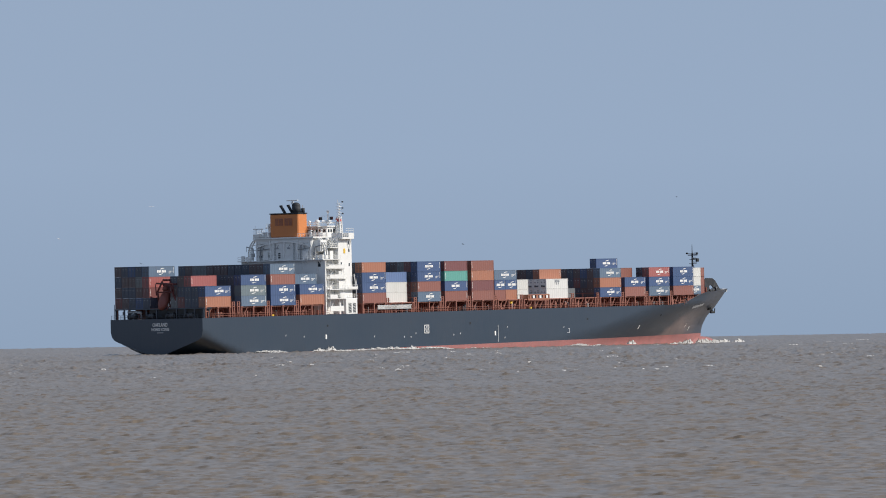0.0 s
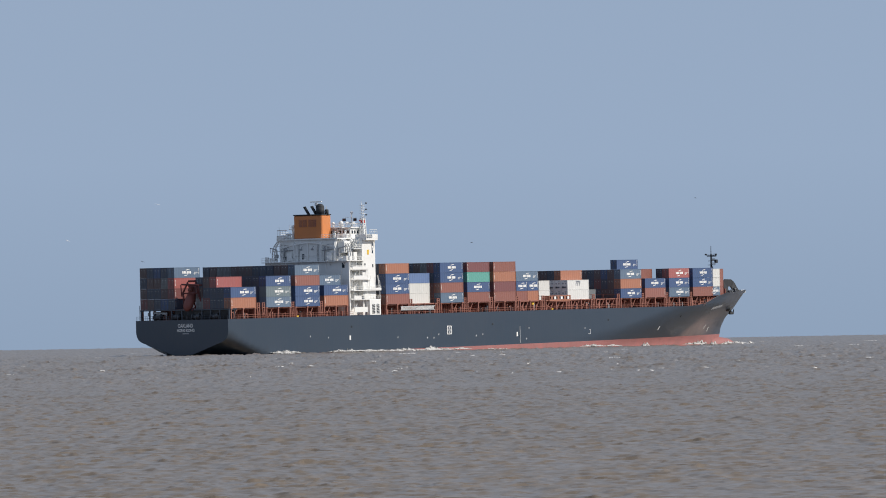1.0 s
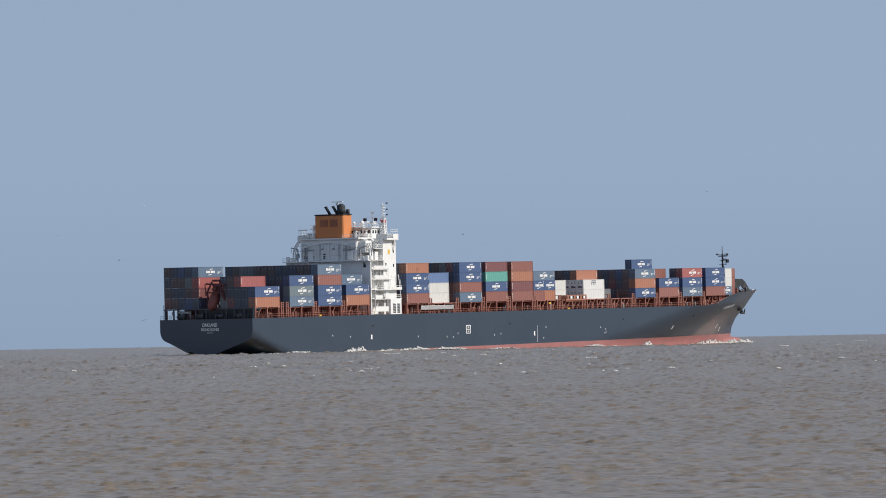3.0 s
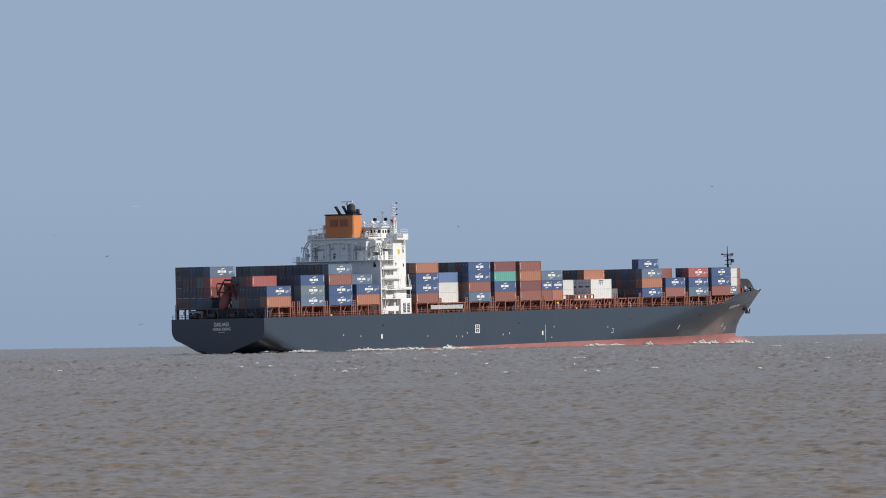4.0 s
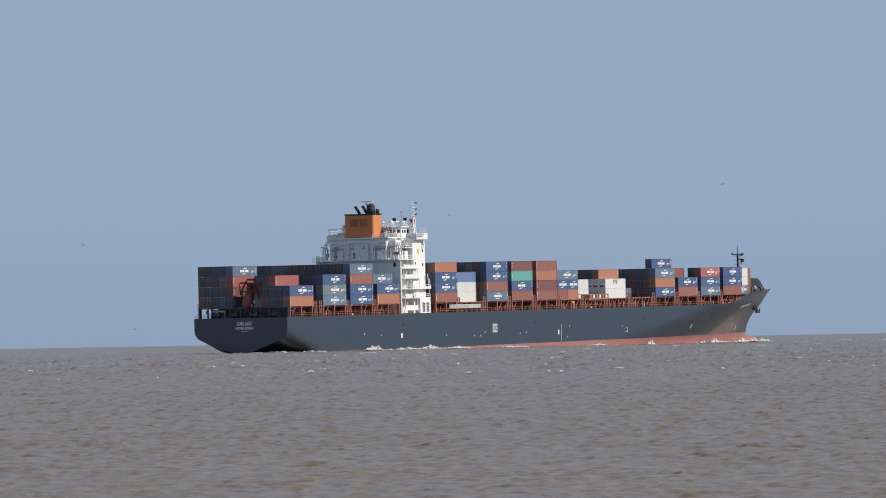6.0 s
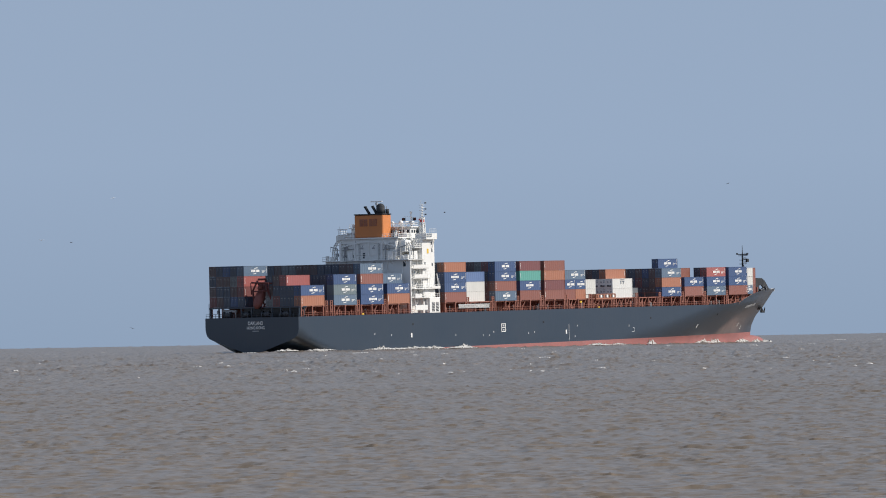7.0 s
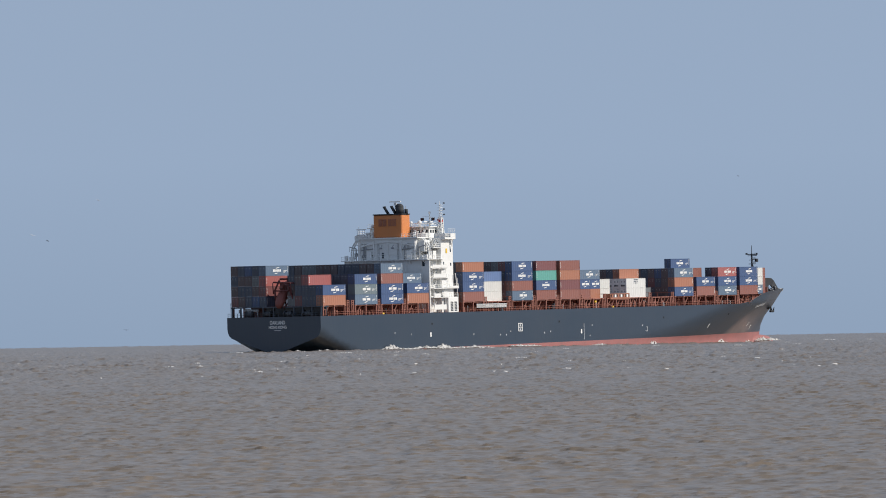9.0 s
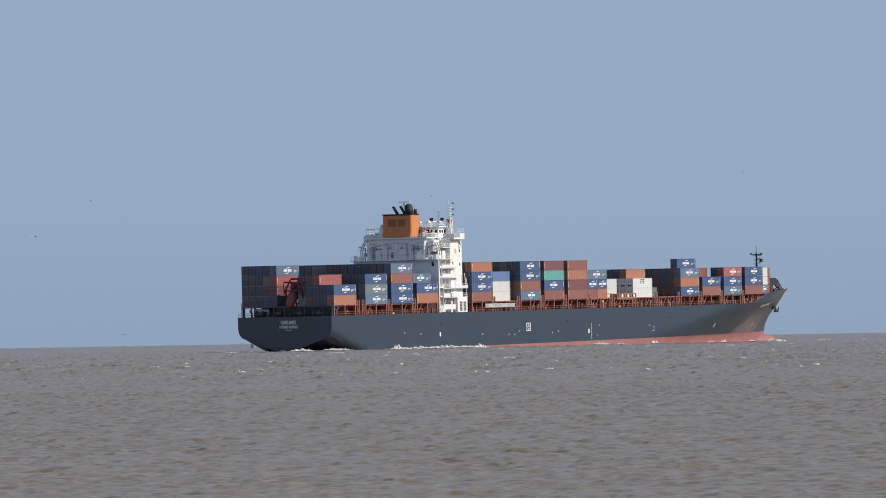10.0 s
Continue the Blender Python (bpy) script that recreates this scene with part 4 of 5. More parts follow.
# ---------------------------------------------------------------- deck gear
def build_deck_gear():
    def post_mesh():
        bm = bmesh.new()
        box(bm, -0.22, 0.22, -0.3, 0.3, 0, BASE_Z - DECK_Z, 0.04)
        box(bm, -0.45, 0.45, -0.42, 0.42, BASE_Z - DECK_Z - 0.3, BASE_Z - DECK_Z, 0.03)
        return mesh_of("pedestal", bm, DECK)

    def brace_mesh():
        bm = bmesh.new()
        rod(bm, (0, 0, 0.1), (2.0, 0, 2.7), 0.13, seg=6)
        rod(bm, (0.1, 0, 1.3), (1.0, 0, 1.35), 0.1, seg=6)
        return mesh_of("brace", bm, DECK)

    post, brace = post_mesh(), brace_mesh()
    grng = random.Random(11)
    for bay, x in BAY_X.items():
        n = 13 if bay not in "RS" else 9
        half = 12.2 if bay not in "RS" else 10.0
        z0 = deck_z(x + 6) - 0.3
        hatch = plain("hatch_coaming", (x + (0.4 if bay != "A" else 4.6), x + 11.8, -half, half, z0, 12.66), DECK, ship, "red-brown steel hatch coaming", 0.05)
        plain("hatch_cover", (x + 0.1, x + 12.1, -half - (3.3 if bay not in "RS" else 0), half + (3.3 if bay not in "RS" else 0), 12.66, BASE_Z - 0.02), DECK, hatch, "", 0.05)
        stay = mesh_of("coaming_stay", box(bmesh.new(), -0.06, 0.06, -0.35, 0, 0, 12.6 - z0, 0.01), DECK)
        for i in range(12 if bay != "A" else 7):
            p = new("coaming_stay", stay)
            p.parent = hatch
            p.location = (x + 11.6 - i, -half, z0)
        if bay == "S":
            continue
        for side in (-1, 1):
            for fx in (0.35, 6.1, 11.8):
                p = new("pedestal", post)
                p.parent = ship
                yy = min(15.4, half_breadth(x + fx, DECK_Z) - 0.6)
                p.location = (x + fx, side * yy, DECK_Z)
        dense = bay in "KLMN"
        for fx in ((1.2, 3.4, 7.0, 9.3) if dense else (1.6,) if grng.random() < 0.5 else (7.4,)):
            b = new("brace", brace)
            b.parent = ship
            b.location = (x + fx, -15.2, DECK_Z)
        # small deck fittings behind the rail
        for i in range(7 if not dense else 10):
            fx = grng.uniform(0.8, 11.5)
            hgt = grng.uniform(0.7, 2.2)
            bm = bmesh.new()
            if grng.random() < 0.5:
                box(bm, 0, grng.uniform(0.3, 0.9), -0.3, 0.3, 0, hgt, 0.04)
            else:
                rod(bm, (0, 0, 0), (0, 0, hgt), 0.12, seg=6)
                rod(bm, (0, 0, hgt), (grng.uniform(-1.2, 1.2), 0, hgt * 0.9), 0.1, seg=6)
            p = part("deck_fitting", bm, grng.choice((DECK, DECK, DECK, DECK, STEEL, DARK)), ship)
            p.location = (x + fx, -grng.uniform(14.2, 15.4), DECK_Z)
    # lashing bridges in the gaps between bays
    gaps = [BAY_X[b] - 1.1 for b in "BCDGHIJKLMNOPQR"] + [BAY_X["A"] + 13.6]
    for x in gaps:
        tall = 14.4
        lb = part("lashing_bridge", box(bmesh.new(), x - 0.45, x + 0.45, -15.7, 15.7, 12.9, 13.1, 0.02), DECK, ship, "red-brown steel lashing bridge across the deck")
        for y in (-15.5, -10.4, -5.2, 0, 5.2, 10.4, 15.5):
            for dx in (-0.5, 0.5):
                if abs(y) > 12 or dx < 0:
                    plain("post", (x + dx - 0.16, x + dx + 0.16, y - 0.16, y + 0.16, DECK_Z, tall), DECK, lb, "", 0.02)
        bm = bmesh.new()
        for z in (11.2, 13.7, 14.3):
            box(bm, x - 0.5, x + 0.5, -15.64, -15.5, z - 0.07, z + 0.07)
        box(bm, x - 0.06, x + 0.06, -15.5, 15.5, 14.2, 14.35)
        rod(bm, (x - 0.5, -15.57, 10.1), (x + 0.5, -15.57, 12.8), 0.08, seg=5)
        part("crossbar", bm, DECK, lb)
    # side rail
    bm = bmesh.new()
    for x0, x1 in ((3, 62), (79, 248)):
        railing(bm, (x0, -15.95, DECK_Z), (x1, -15.95, DECK_Z), 1.1, 2.4, 0.045)
    part("deck_railing", bm, DECK, ship, "thin red-brown pipe railing along the deck edge")
    # stowed accommodation ladder
    lad = plain("accommodation_ladder", (86.4, 104.2, -16.15, -15.95, 11.05, 11.2), STEEL, ship, "light grey stowed accommodation ladder", 0.02)
    plain("stringer", (86.4, 104.2, -16.15, -15.95, 12.1, 12.28), MARKDIM, lad, "", 0.02)
    tread = mesh_of("tread", box(bmesh.new(), -0.12, 0.12, -0.08, 0.12, 0, 0.95, 0.02), MARK)
    for i in range(32):
        t = new("tread", tread)
        t.parent = lad
        t.location = (86.8 + i * 0.545, -16.05, 11.17)
    # yellow winch and box
    for x, z in ((33.9, 10.2), (168.2, 10.2), (157.6, 11.9)):
        bm = box(bmesh.new(), x, x + 1.0, -15.9, -15.3, z - 0.2, z + 0.4, 0.06)
        part("gas_locker", bm, YELLOW, ship, "yellow steel deck locker")


build_deck_gear()


def build_stern():
    # mooring deck under the aftermost stacks
    # sheet in the dark opening colour, standing for the deck's deep shade
    plain("aft_bulkhead", (4.2, 4.5, -15.4, 5.4, DECK_Z, 12.9), DARK, ship, "bulkhead coloured dark for the shade of the open mooring deck", 0.02)
    plat = plain("container_platform", (1.4, 5.0, -15.7, 15.7, 12.62, 12.95), HULL, ship, "dark steel platform carrying the after stacks", 0.03)
    for y in (-15.3, -12.2, -9, -6, 1.0, 4.6, 12.4, 15.3):
        plain("pillar", (1.5, 1.9, y - 0.2, y + 0.2, DECK_Z, 12.62), HULL, plat, "", 0.02)
    bm = bmesh.new()
    railing(bm, (0.2, -15.9, DECK_Z), (0.2, 15.9, DECK_Z), 1.1, 1.6, 0.05)
    railing(bm, (0.2, 15.9, DECK_Z), (40, 15.9, DECK_Z), 1.1, 2.5, 0.05)
    part("stern_railing", bm, HULL, ship)
    rl = bmesh.new()
    rod(rl, (1.2, 15.5, DECK_Z), (1.2, 15.5, 14.2), 0.1, seg=6)
    part("ensign_staff", rl, HULL, ship)
    bm = bmesh.new()
    rod(bm, (2.6, 6.9, 11.9), (2.6, 11.7, 12.05), 0.42, seg=10)
    rod(bm, (2.6, 11.2, 10), (2.6, 11.2, 12), 0.2, seg=8)
    rod(bm, (2.6, 7.2, 10), (2.6, 7.2, 12), 0.2, seg=8)
    rod(bm, (2.8, 13.4, 11.3), (2.8, 13.4, 12.2), 0.4, seg=8)
    part("rope_reel", bm, MARKDIM, ship, "pale mooring rope wound on its reel", True)
    for y in (9.4, 3.0, -4.0, -10.5):
        bm = bmesh.new()
        rod(bm, (1.6, y - 1.0, 10.8), (1.6, y + 1.0, 10.8), 0.75, seg=12)
        rod(bm, (1.6, y - 1.1, 10.8), (1.6, y - 1.0, 10.8), 1.05, seg=12)
        rod(bm, (1.6, y + 1.0, 10.8), (1.6, y + 1.1, 10.8), 1.05, seg=12)
        part("mooring_winch", bm, DARK, ship, "dark mooring winch drum", True)
    # port of registry and name
    for body, size, y, z in (("OAKLAND", 1.28, 1.35, 7.85), ("HONG KONG", 0.98, 1.75, 6.65)):
        cu = bpy.data.curves.new("lettering", "FONT")
        cu.body, cu.size, cu.extrude, cu.offset = body, size, 0.01, 0.02
        cu.materials.append(MARK)
        t = new("lettering", cu)
        t.parent = ship
        bpy.context.view_layer.update()
        width = t.dimensions.x
        t.scale = (5.2 / width if body == "OAKLAND" else 6.1 / width, 1.15, 1)
        t.matrix_local = pose(-0.03, y, z, 90, 0, -90) @ Matrix.Diagonal((*t.scale, 1))
        tagged(t, "white painted name on the stern")
    plain("number_bar", (-0.02, 0.005, -2.4, -0.2, 6.0, 6.2), MARKDIM, ship, "", 0.0)
    # davit for the free-fall lifeboat: ramp beams and an arched frame
    fr = bmesh.new()
    for y in (1.0, -5.8):
        rod(fr, (3.2, y, 12.9), (1.2, y * 0.75 - 0.55, 17.6), 0.28, seg=8)
        rod(fr, (1.2, y * 0.75 - 0.55, 17.6), (2.0, y * 0.4 - 1.4, 20.6), 0.26, seg=8)
        rod(fr, (8.5, y, 12.9), (2.0, y * 0.4 - 1.4, 20.4), 0.22, seg=8)
        rod(fr, (1.3, y * 0.9 - 0.2, 16.6), (0.9, y * 0.9 - 0.2, 19.9), 0.16, seg=6)
    rod(fr, (1.6, 0.9, 20.0), (1.6, -6.1, 19.7), 0.24, seg=8)
    rod(fr, (2.0, -1.2, 20.9), (2.0, -3.8, 20.9), 0.3, seg=8)
    rod(fr, (1.2, 0.2, 17.5), (1.2, -4.9, 17.5), 0.2, seg=8)
    part("lifeboat_davit", fr, REDFRAME, ship, "dark red lifeboat launching frame", True)
    ramp_m = bmesh.new()
    for y in (-1.2, -3.0):
        rod(ramp_m, (0.9, y, 12.6), (8.6, y, 17.2), 0.2, seg=6)
    part("launching_ramp", ramp_m, REDFRAME, ship)


build_stern()


def build_lifeboat():
    """Enclosed free-fall boat, bow down over the transom."""
    def lofted(rings, mat, name, parent, label):
        bm = bmesh.new()
        prev = None
        for x, ry, rz, zc in rings:
            ring = [bm.verts.new((x, ry * math.cos(a), zc + rz * math.sin(a))) for a in [2 * math.pi * i / 16 for i in range(16)]]
            if prev:
                for i in range(16):
                    j = (i + 1) % 16
                    bm.faces.new((prev[i], prev[j], ring[j], ring[i]))
            else:
                bm.faces.new(ring[::-1])
            prev = ring
        bm.faces.new(prev)
        bmesh.ops.recalc_face_normals(bm, faces=bm.faces)
        return part(name, bm, mat, parent, label, True)

    boat = new("lifeboat")
    tagged(boat, "orange enclosed free-fall lifeboat on the ship's stern ramp", "lifeboat")
    lofted([(-4.6, 0.2, 0.25, 0), (-4.2, 0.85, 0.85, 0), (-3.2, 1.3, 1.3, 0), (-1.2, 1.5, 1.5, 0), (1.4, 1.25, 1.35, 0), (3.4, 0.8, 0.9, 0.1), (4.4, 0.5, 0.6, 0.15)], BOAT, "hull", boat, "")
    lofted([(0.9, 0.3, 0.3, 1.3), (1.2, 0.75, 0.7, 1.45), (2.6, 0.75, 0.75, 1.5), (2.9, 0.5, 0.5, 1.45)], BOAT, "canopy", boat, "")
    part("window", box(bmesh.new(), 1.0, 1.3, -0.5, 0.5, 1.5, 1.85, 0.04), GLASS, boat)
    m = pose(2.9, -1.4, 16.3, 0, -54, 0)
    CARGO.append((boat, m))


build_lifeboat()


# ---------------------------------------------------------------- flat rack and spare steel on the low bay
def build_flat_rack():
    bm = box(bmesh.new(), 0, 12.0, 0, 2.4, 0, 0.5, 0.04)
    ob = new("flat_rack", mesh_of("flat_rack", bm, BOX_MATS["orange"]))
    tagged(ob, "orange steel flat rack with pale stripes between the stacks", "flat rack")
    part("end_wall", box(bmesh.new(), 0, 0.25, 0, 2.4, 0.5, 1.7, 0.03), BOX_MATS["orange"], ob)
    part("end_wall", box(bmesh.new(), 11.75, 12.0, 0, 2.4, 0.5, 1.7, 0.03), BOX_MATS["orange"], ob)
    part("top_rail", box(bmesh.new(), 0.25, 11.75, 0.05, 0.2, 1.45, 1.7, 0.02), BOX_MATS["orange"], ob)
    for i in range(6):
        part("stripe", box(bmesh.new(), 0.9 + i * 1.85, 1.9 + i * 1.85, 0.02, 0.16, 0.55, 1.4, 0.02), MARK if i % 2 else BOX_MATS["orange"], ob)
    CARGO.append((ob, Matrix.Translation((167.3, -15.85, 12.62))))


build_flat_rack()
plain("stack_pedestal", (167.6, 179.0, -15.6, -13.6, 12.3, 12.6), DECK, ship)


# ---------------------------------------------------------------- bow
def build_bow():
    bm = bmesh.new()                                       # whaleback windbreak
    outer = [(287.6, 13.5), (287.8, 17.4), (288.9, 18.2), (292.6, 18.1), (294.4, 17.3), (297.0, 14.0)]
    inner = [(290.5, 13.5), (290.6, 15.4), (290.9, 15.8), (292.3, 15.8), (292.9, 15.4), (293.6, 14.0)]
    for s in (-1, 1):
        ring = [[[bm.verts.new((x, s * (y if z > 14.5 else y + 0.5), z)) for x, z in prof] for y in (4.9, 4.5)] for prof in (outer, inner)]
        for i in range(len(outer) - 1):
            for a, b in ((ring[0][0], ring[1][0]), (ring[0][1], ring[1][1]), (ring[0][0], ring[0][1]), (ring[1][0], ring[1][1])):
                bm.faces.new((a[i], a[i + 1], b[i + 1], b[i]))
    box(bm, 287.8, 288.1, -4.9, 4.9, 13.5, 17.6)
    bmesh.ops.recalc_face_normals(bm, faces=bm.faces)
    part("windbreak", bm, BLACK, ship, "dark arched windbreak frame on the forecastle")
    for i, (x, y, h) in enumerate(((291.0, -6.0, 1.6), (293.2, -5.9, 2.2), (289.0, -6.4, 1.4), (299.6, -2.6, 1.2), (302.8, -1.8, 1.0))):
        bm = bmesh.new()
        rod(bm, (x, y, deck_z(x)), (x, y, deck_z(x) + h), 0.45, 0.35, 10)
        rod(bm, (x - 0.7, y, deck_z(x) + h * 0.8), (x + 0.7, y, deck_z(x) + h * 0.8), 0.4, seg=10)
        part("windlass" if i < 3 else "bollard", bm, DARK, ship, "", True)
    plain("breakwater", (284.5, 284.8, -7.6, 7.6, 13.0, 15.2), DECK, ship, "red-brown breakwater plate", 0.03)
    bm = bmesh.new()
    for y in (-6, -3, 0, 3, 6):
        rod(bm, (284.9, y, 15.0), (287.0, y, 13.6), 0.12, seg=6)
    part("breakwater_stay", bm, DECK, ship)
    # foremast
    x = 288.6
    bm = bmesh.new()
    rod(bm, (x, 0, 13.6), (x, 0, 26.4), 0.42, 0.24, 10)
    rod(bm, (x, 0, 26.4), (x, 0, 29.0), 0.14, 0.08, 8)
    fm = part("foremast", bm, BLACK, ship, "dark steel foremast with lamp platforms")
    for z, r in ((25.6, 1.3), (24.2, 0.9), (22.9, 1.0)):
        bm = bmesh.new()
        box(bm, x - r * 0.6, x + r * 1.0, -r * 0.9, r * 0.9, z - 0.1, z + 0.08, 0.03)
        railing(bm, (x - r * 0.6, -r * 0.9, z), (x + r, -r * 0.9, z), 0.8, 0.8, 0.05)
        part("lamp_platform", bm, BLACK, fm)
    bm = bmesh.new()
    rod(bm, (x, -1.9, 25.9), (x, 2.0, 26.1), 0.14, seg=6)
    box(bm, x - 0.3, x + 0.3, -2.1, -1.6, 25.9, 26.5, 0.05)
    box(bm, x - 0.3, x + 0.3, 1.7, 2.2, 26.0, 26.5, 0.05)
    rod(bm, (x, 0, 24.5), (x + 1.6, -0.9, 24.5), 0.14, seg=6)
    box(bm, x + 0.9, x + 2.1, -1.3, -0.6, 23.5, 24.6, 0.1)
    part("crossarm", bm, BLACK, fm)
    bm = bmesh.new()
    for s in (-1, 1):
        rod(bm, (x + 0.3, s * 0.2, 22.5), (x + 2.8, s * 1.6, 14.0), 0.12, seg=6)
    part("mast_stay", bm, BLACK, fm)
    # anchor in its pocket
    ax, az = 289.2, 8.3
    ay = -half_breadth(ax, az)
    bm = bmesh.new()
    rod(bm, (ax - 0.6, ay + 0.6, az + 0.9), (ax + 0.4, ay - 0.6, az + 0.5), 1.25, 1.05, 14)
    pocket = part("anchor_bolster", bm, BLACK, ship, "black anchor bolster", True)
    bm = bmesh.new()
    rod(bm, (ax + 0.4, ay - 0.7, az + 0.9), (ax + 0.9, ay - 1.1, az - 1.0), 0.28, seg=8)
    box(bm, ax - 0.4, ax + 1.9, ay - 1.5, ay - 0.8, az - 1.5, az - 0.8, 0.15)
    for dx in (-0.5, 1.7):
        rod(bm, (ax + dx + 0.1, ay - 1.1, az - 1.3), (ax + dx + 0.1, ay - 1.5, az + 0.3), 0.32, 0.1, 8)
    part("anchor", bm, BLACK, ship, "black stockless anchor", True)


build_bow()


# ---------------------------------------------------------------- markings on the side
def on_side(x, z, name, shapes, mat, lean=0.0):
    """Flat painted marks laid on the plating at x, z; shapes are (x0, x1, z0, z1) about that point."""
    bm = bmesh.new()
    for x0, x1, z0, z1 in shapes:
        n = max(1, int((x1 - x0) / 1.0))
        for i in range(n):
            a, b = x0 + (x1 - x0) * i / n, x0 + (x1 - x0) * (i + 1) / n
            vs = []
            for dx, dz in ((a, z0), (b, z0), (b, z1), (a, z1)):
                px, pz = x + dx + lean * dz, z + dz
                vs.append(bm.verts.new((px, -half_breadth(px, pz) - 0.06, pz)))
            bm.faces.new(vs)
    part(name, bm, mat, ship)


def build_marks():
    on_side(111.7, 4.9, "side_mark", [(-1.25, 1.25, -1.25, -1.05), (-1.25, 1.25, -0.1, 0.1), (-1.25, 1.25, 1.05, 1.25), (-1.25, -0.95, -1.05, 1.05), (0.95, 1.25, -1.05, 1.05)], MARK)
    on_side(111.7, 4.9, "side_mark", [(-0.45, 0.45, 0.4, 0.85), (-0.45, 0.45, -0.85, -0.4)], MARKDIM)
    for x, z in ((60.0, 3.6), (148.4, 3.0)):
        on_side(x, z, "draught_mark", [(-0.35, 0.35, -0.65, 0.65)], MARK)
    on_side(232.4, 3.3, "draught_mark", [(-0.25, 0.25, -0.6, 0.6)], MARK, 0.3)
    on_side(150.0, 3.0, "seam_line", [(-0.1, 0.1, -2.6, 2.4)], MARKDIM)
    for x, z in ((84.5, 3.3), (100.0, 2.9), (103.4, 2.8), (106.0, 3.8), (126.0, 3.0), (129.6, 3.3), (186.5, 4.2), (155.0, 4.8), (153.6, 1.6), (40.0, 4.4), (49.0, 3.9)):
        on_side(x, z, "scupper_mark", [(-0.2, 0.15, -0.28, 0.2)], MARKDIM, 0.2)
    on_side(189.0, 3.0, "thruster_mark", [(-0.7, 0.7, -0.7, -0.55), (0.5, 0.7, -0.55, 0.55), (-0.1, 0.7, 0.55, 0.7)], MARKDIM)
    # draught scale and bulb marks at the bow
    on_side(273.0, 3.2, "draught_mark", [(-0.25, 0.25, -0.6, 0.6)], MARK, 0.6)
    on_side(277.6, 2.3, "draught_mark", [(-0.25, 0.25, -0.7, 0.7)], MARK, 0.2)
    # the name on the bow flare, too small to read
    on_side(272.5, 9.0, "name_bar", [(-4.6 + i * 1.3, -3.6 + i * 1.3, -0.45 + i * 0.12, 0.4 + i * 0.12) for i in range(7)], MARKDIM, 0.5)
    # hull openings
    for x, z in ((60.8, 6.8), (135.0, 6.2), (200.0, 6.4), (245.0, 6.8)):
        on_side(x, z, "mooring_port", [(-0.4, 0.4, -0.3, 0.3)], BLACK)


build_marks()


# ---------------------------------------------------------------- broken water along the hull
FOAM = paint("sea_foam", (0.62, 0.61, 0.59), 0.9, grime=0.55, scale=1.4, bump=0.1)
WASH = []


def foam_patch(length, width, height, seed, rough=0.5):
    """A ragged low ridge of broken water, torn open at its edges."""
    frng = random.Random(seed)
    bm = bmesh.new()
    nx, ny = max(10, int(length / 0.16)), 6
    step = length / nx
    grid = {}
    for i in range(nx + 1):
        for j in range(ny + 1):
            u, v = i / nx, j / ny
            env = min(1, 4 * u, 4 * (1 - u)) ** 0.8 * math.sin(math.pi * v)
            n = noise.noise((i * step * 0.6 + seed * 9.1, j * 0.5, seed)) * 0.6 + noise.noise((i * step * 2.6 + seed, j * 1.3, 3.1 * seed)) * 0.55
            z = -0.14 + env * height * max(0.0, 0.38 + rough * 2.0 * n)
            grid[i, j] = bm.verts.new(((u - 0.5) * length + frng.uniform(-0.05, 0.05), (v - 0.5) * width * (1 + 0.5 * n), z))
    for i in range(nx):
        for j in range(ny):
            if frng.random() > 0.18:
                bm.faces.new((grid[i, j], grid[i + 1, j], grid[i + 1, j + 1], grid[i, j + 1]))
    return mesh_of("foam", bm, FOAM, True)


def build_wash():
    frng = random.Random(3)
    meshes = [foam_patch(ln, wd, ht, sd) for ln, wd, ht, sd in ((12, 2.2, 0.9, 1), (8, 1.8, 1.3, 2), (16, 2.4, 0.7, 3), (5, 1.8, 1.7, 4), (11, 2.0, 0.6, 5))]
    for k in range(42):
        x = frng.uniform(2, 60) if k < 10 else frng.uniform(56, 108) if k < 24 else frng.uniform(90, 230) if k < 32 else frng.uniform(246, 290)
        ob = new("foam", meshes[frng.choice((0, 1, 2, 2, 3, 4, 4, 0) if k < 34 else (1, 3, 3, 0))])
        tagged(ob, "white broken water washing along the ship's side", "foam", "wash along the hull")
        y = -max(half_breadth(x, 1.2 if x < 90 else -0.8), 2) - frng.uniform(0.6, 1.6)
        WASH.append((ob, x, y, frng.uniform(-4.5, -2.0), frng.uniform(-3, 3)))
    bow = new("bow_wave", foam_patch(13, 3.0, 1.5, 8, 0.5))
    tagged(bow, "white curling bow wave at the ship's stem", "foam")
    return bow


bow_wave = build_wash()


# ---------------------------------------------------------------- gulls
FEATHER = paint("gull_white", (0.70, 0.70, 0.70), 0.8, bump=0)
FEATHER_DARK = paint("gull_grey", (0.10, 0.10, 0.11), 0.8, bump=0)
GULLS = []


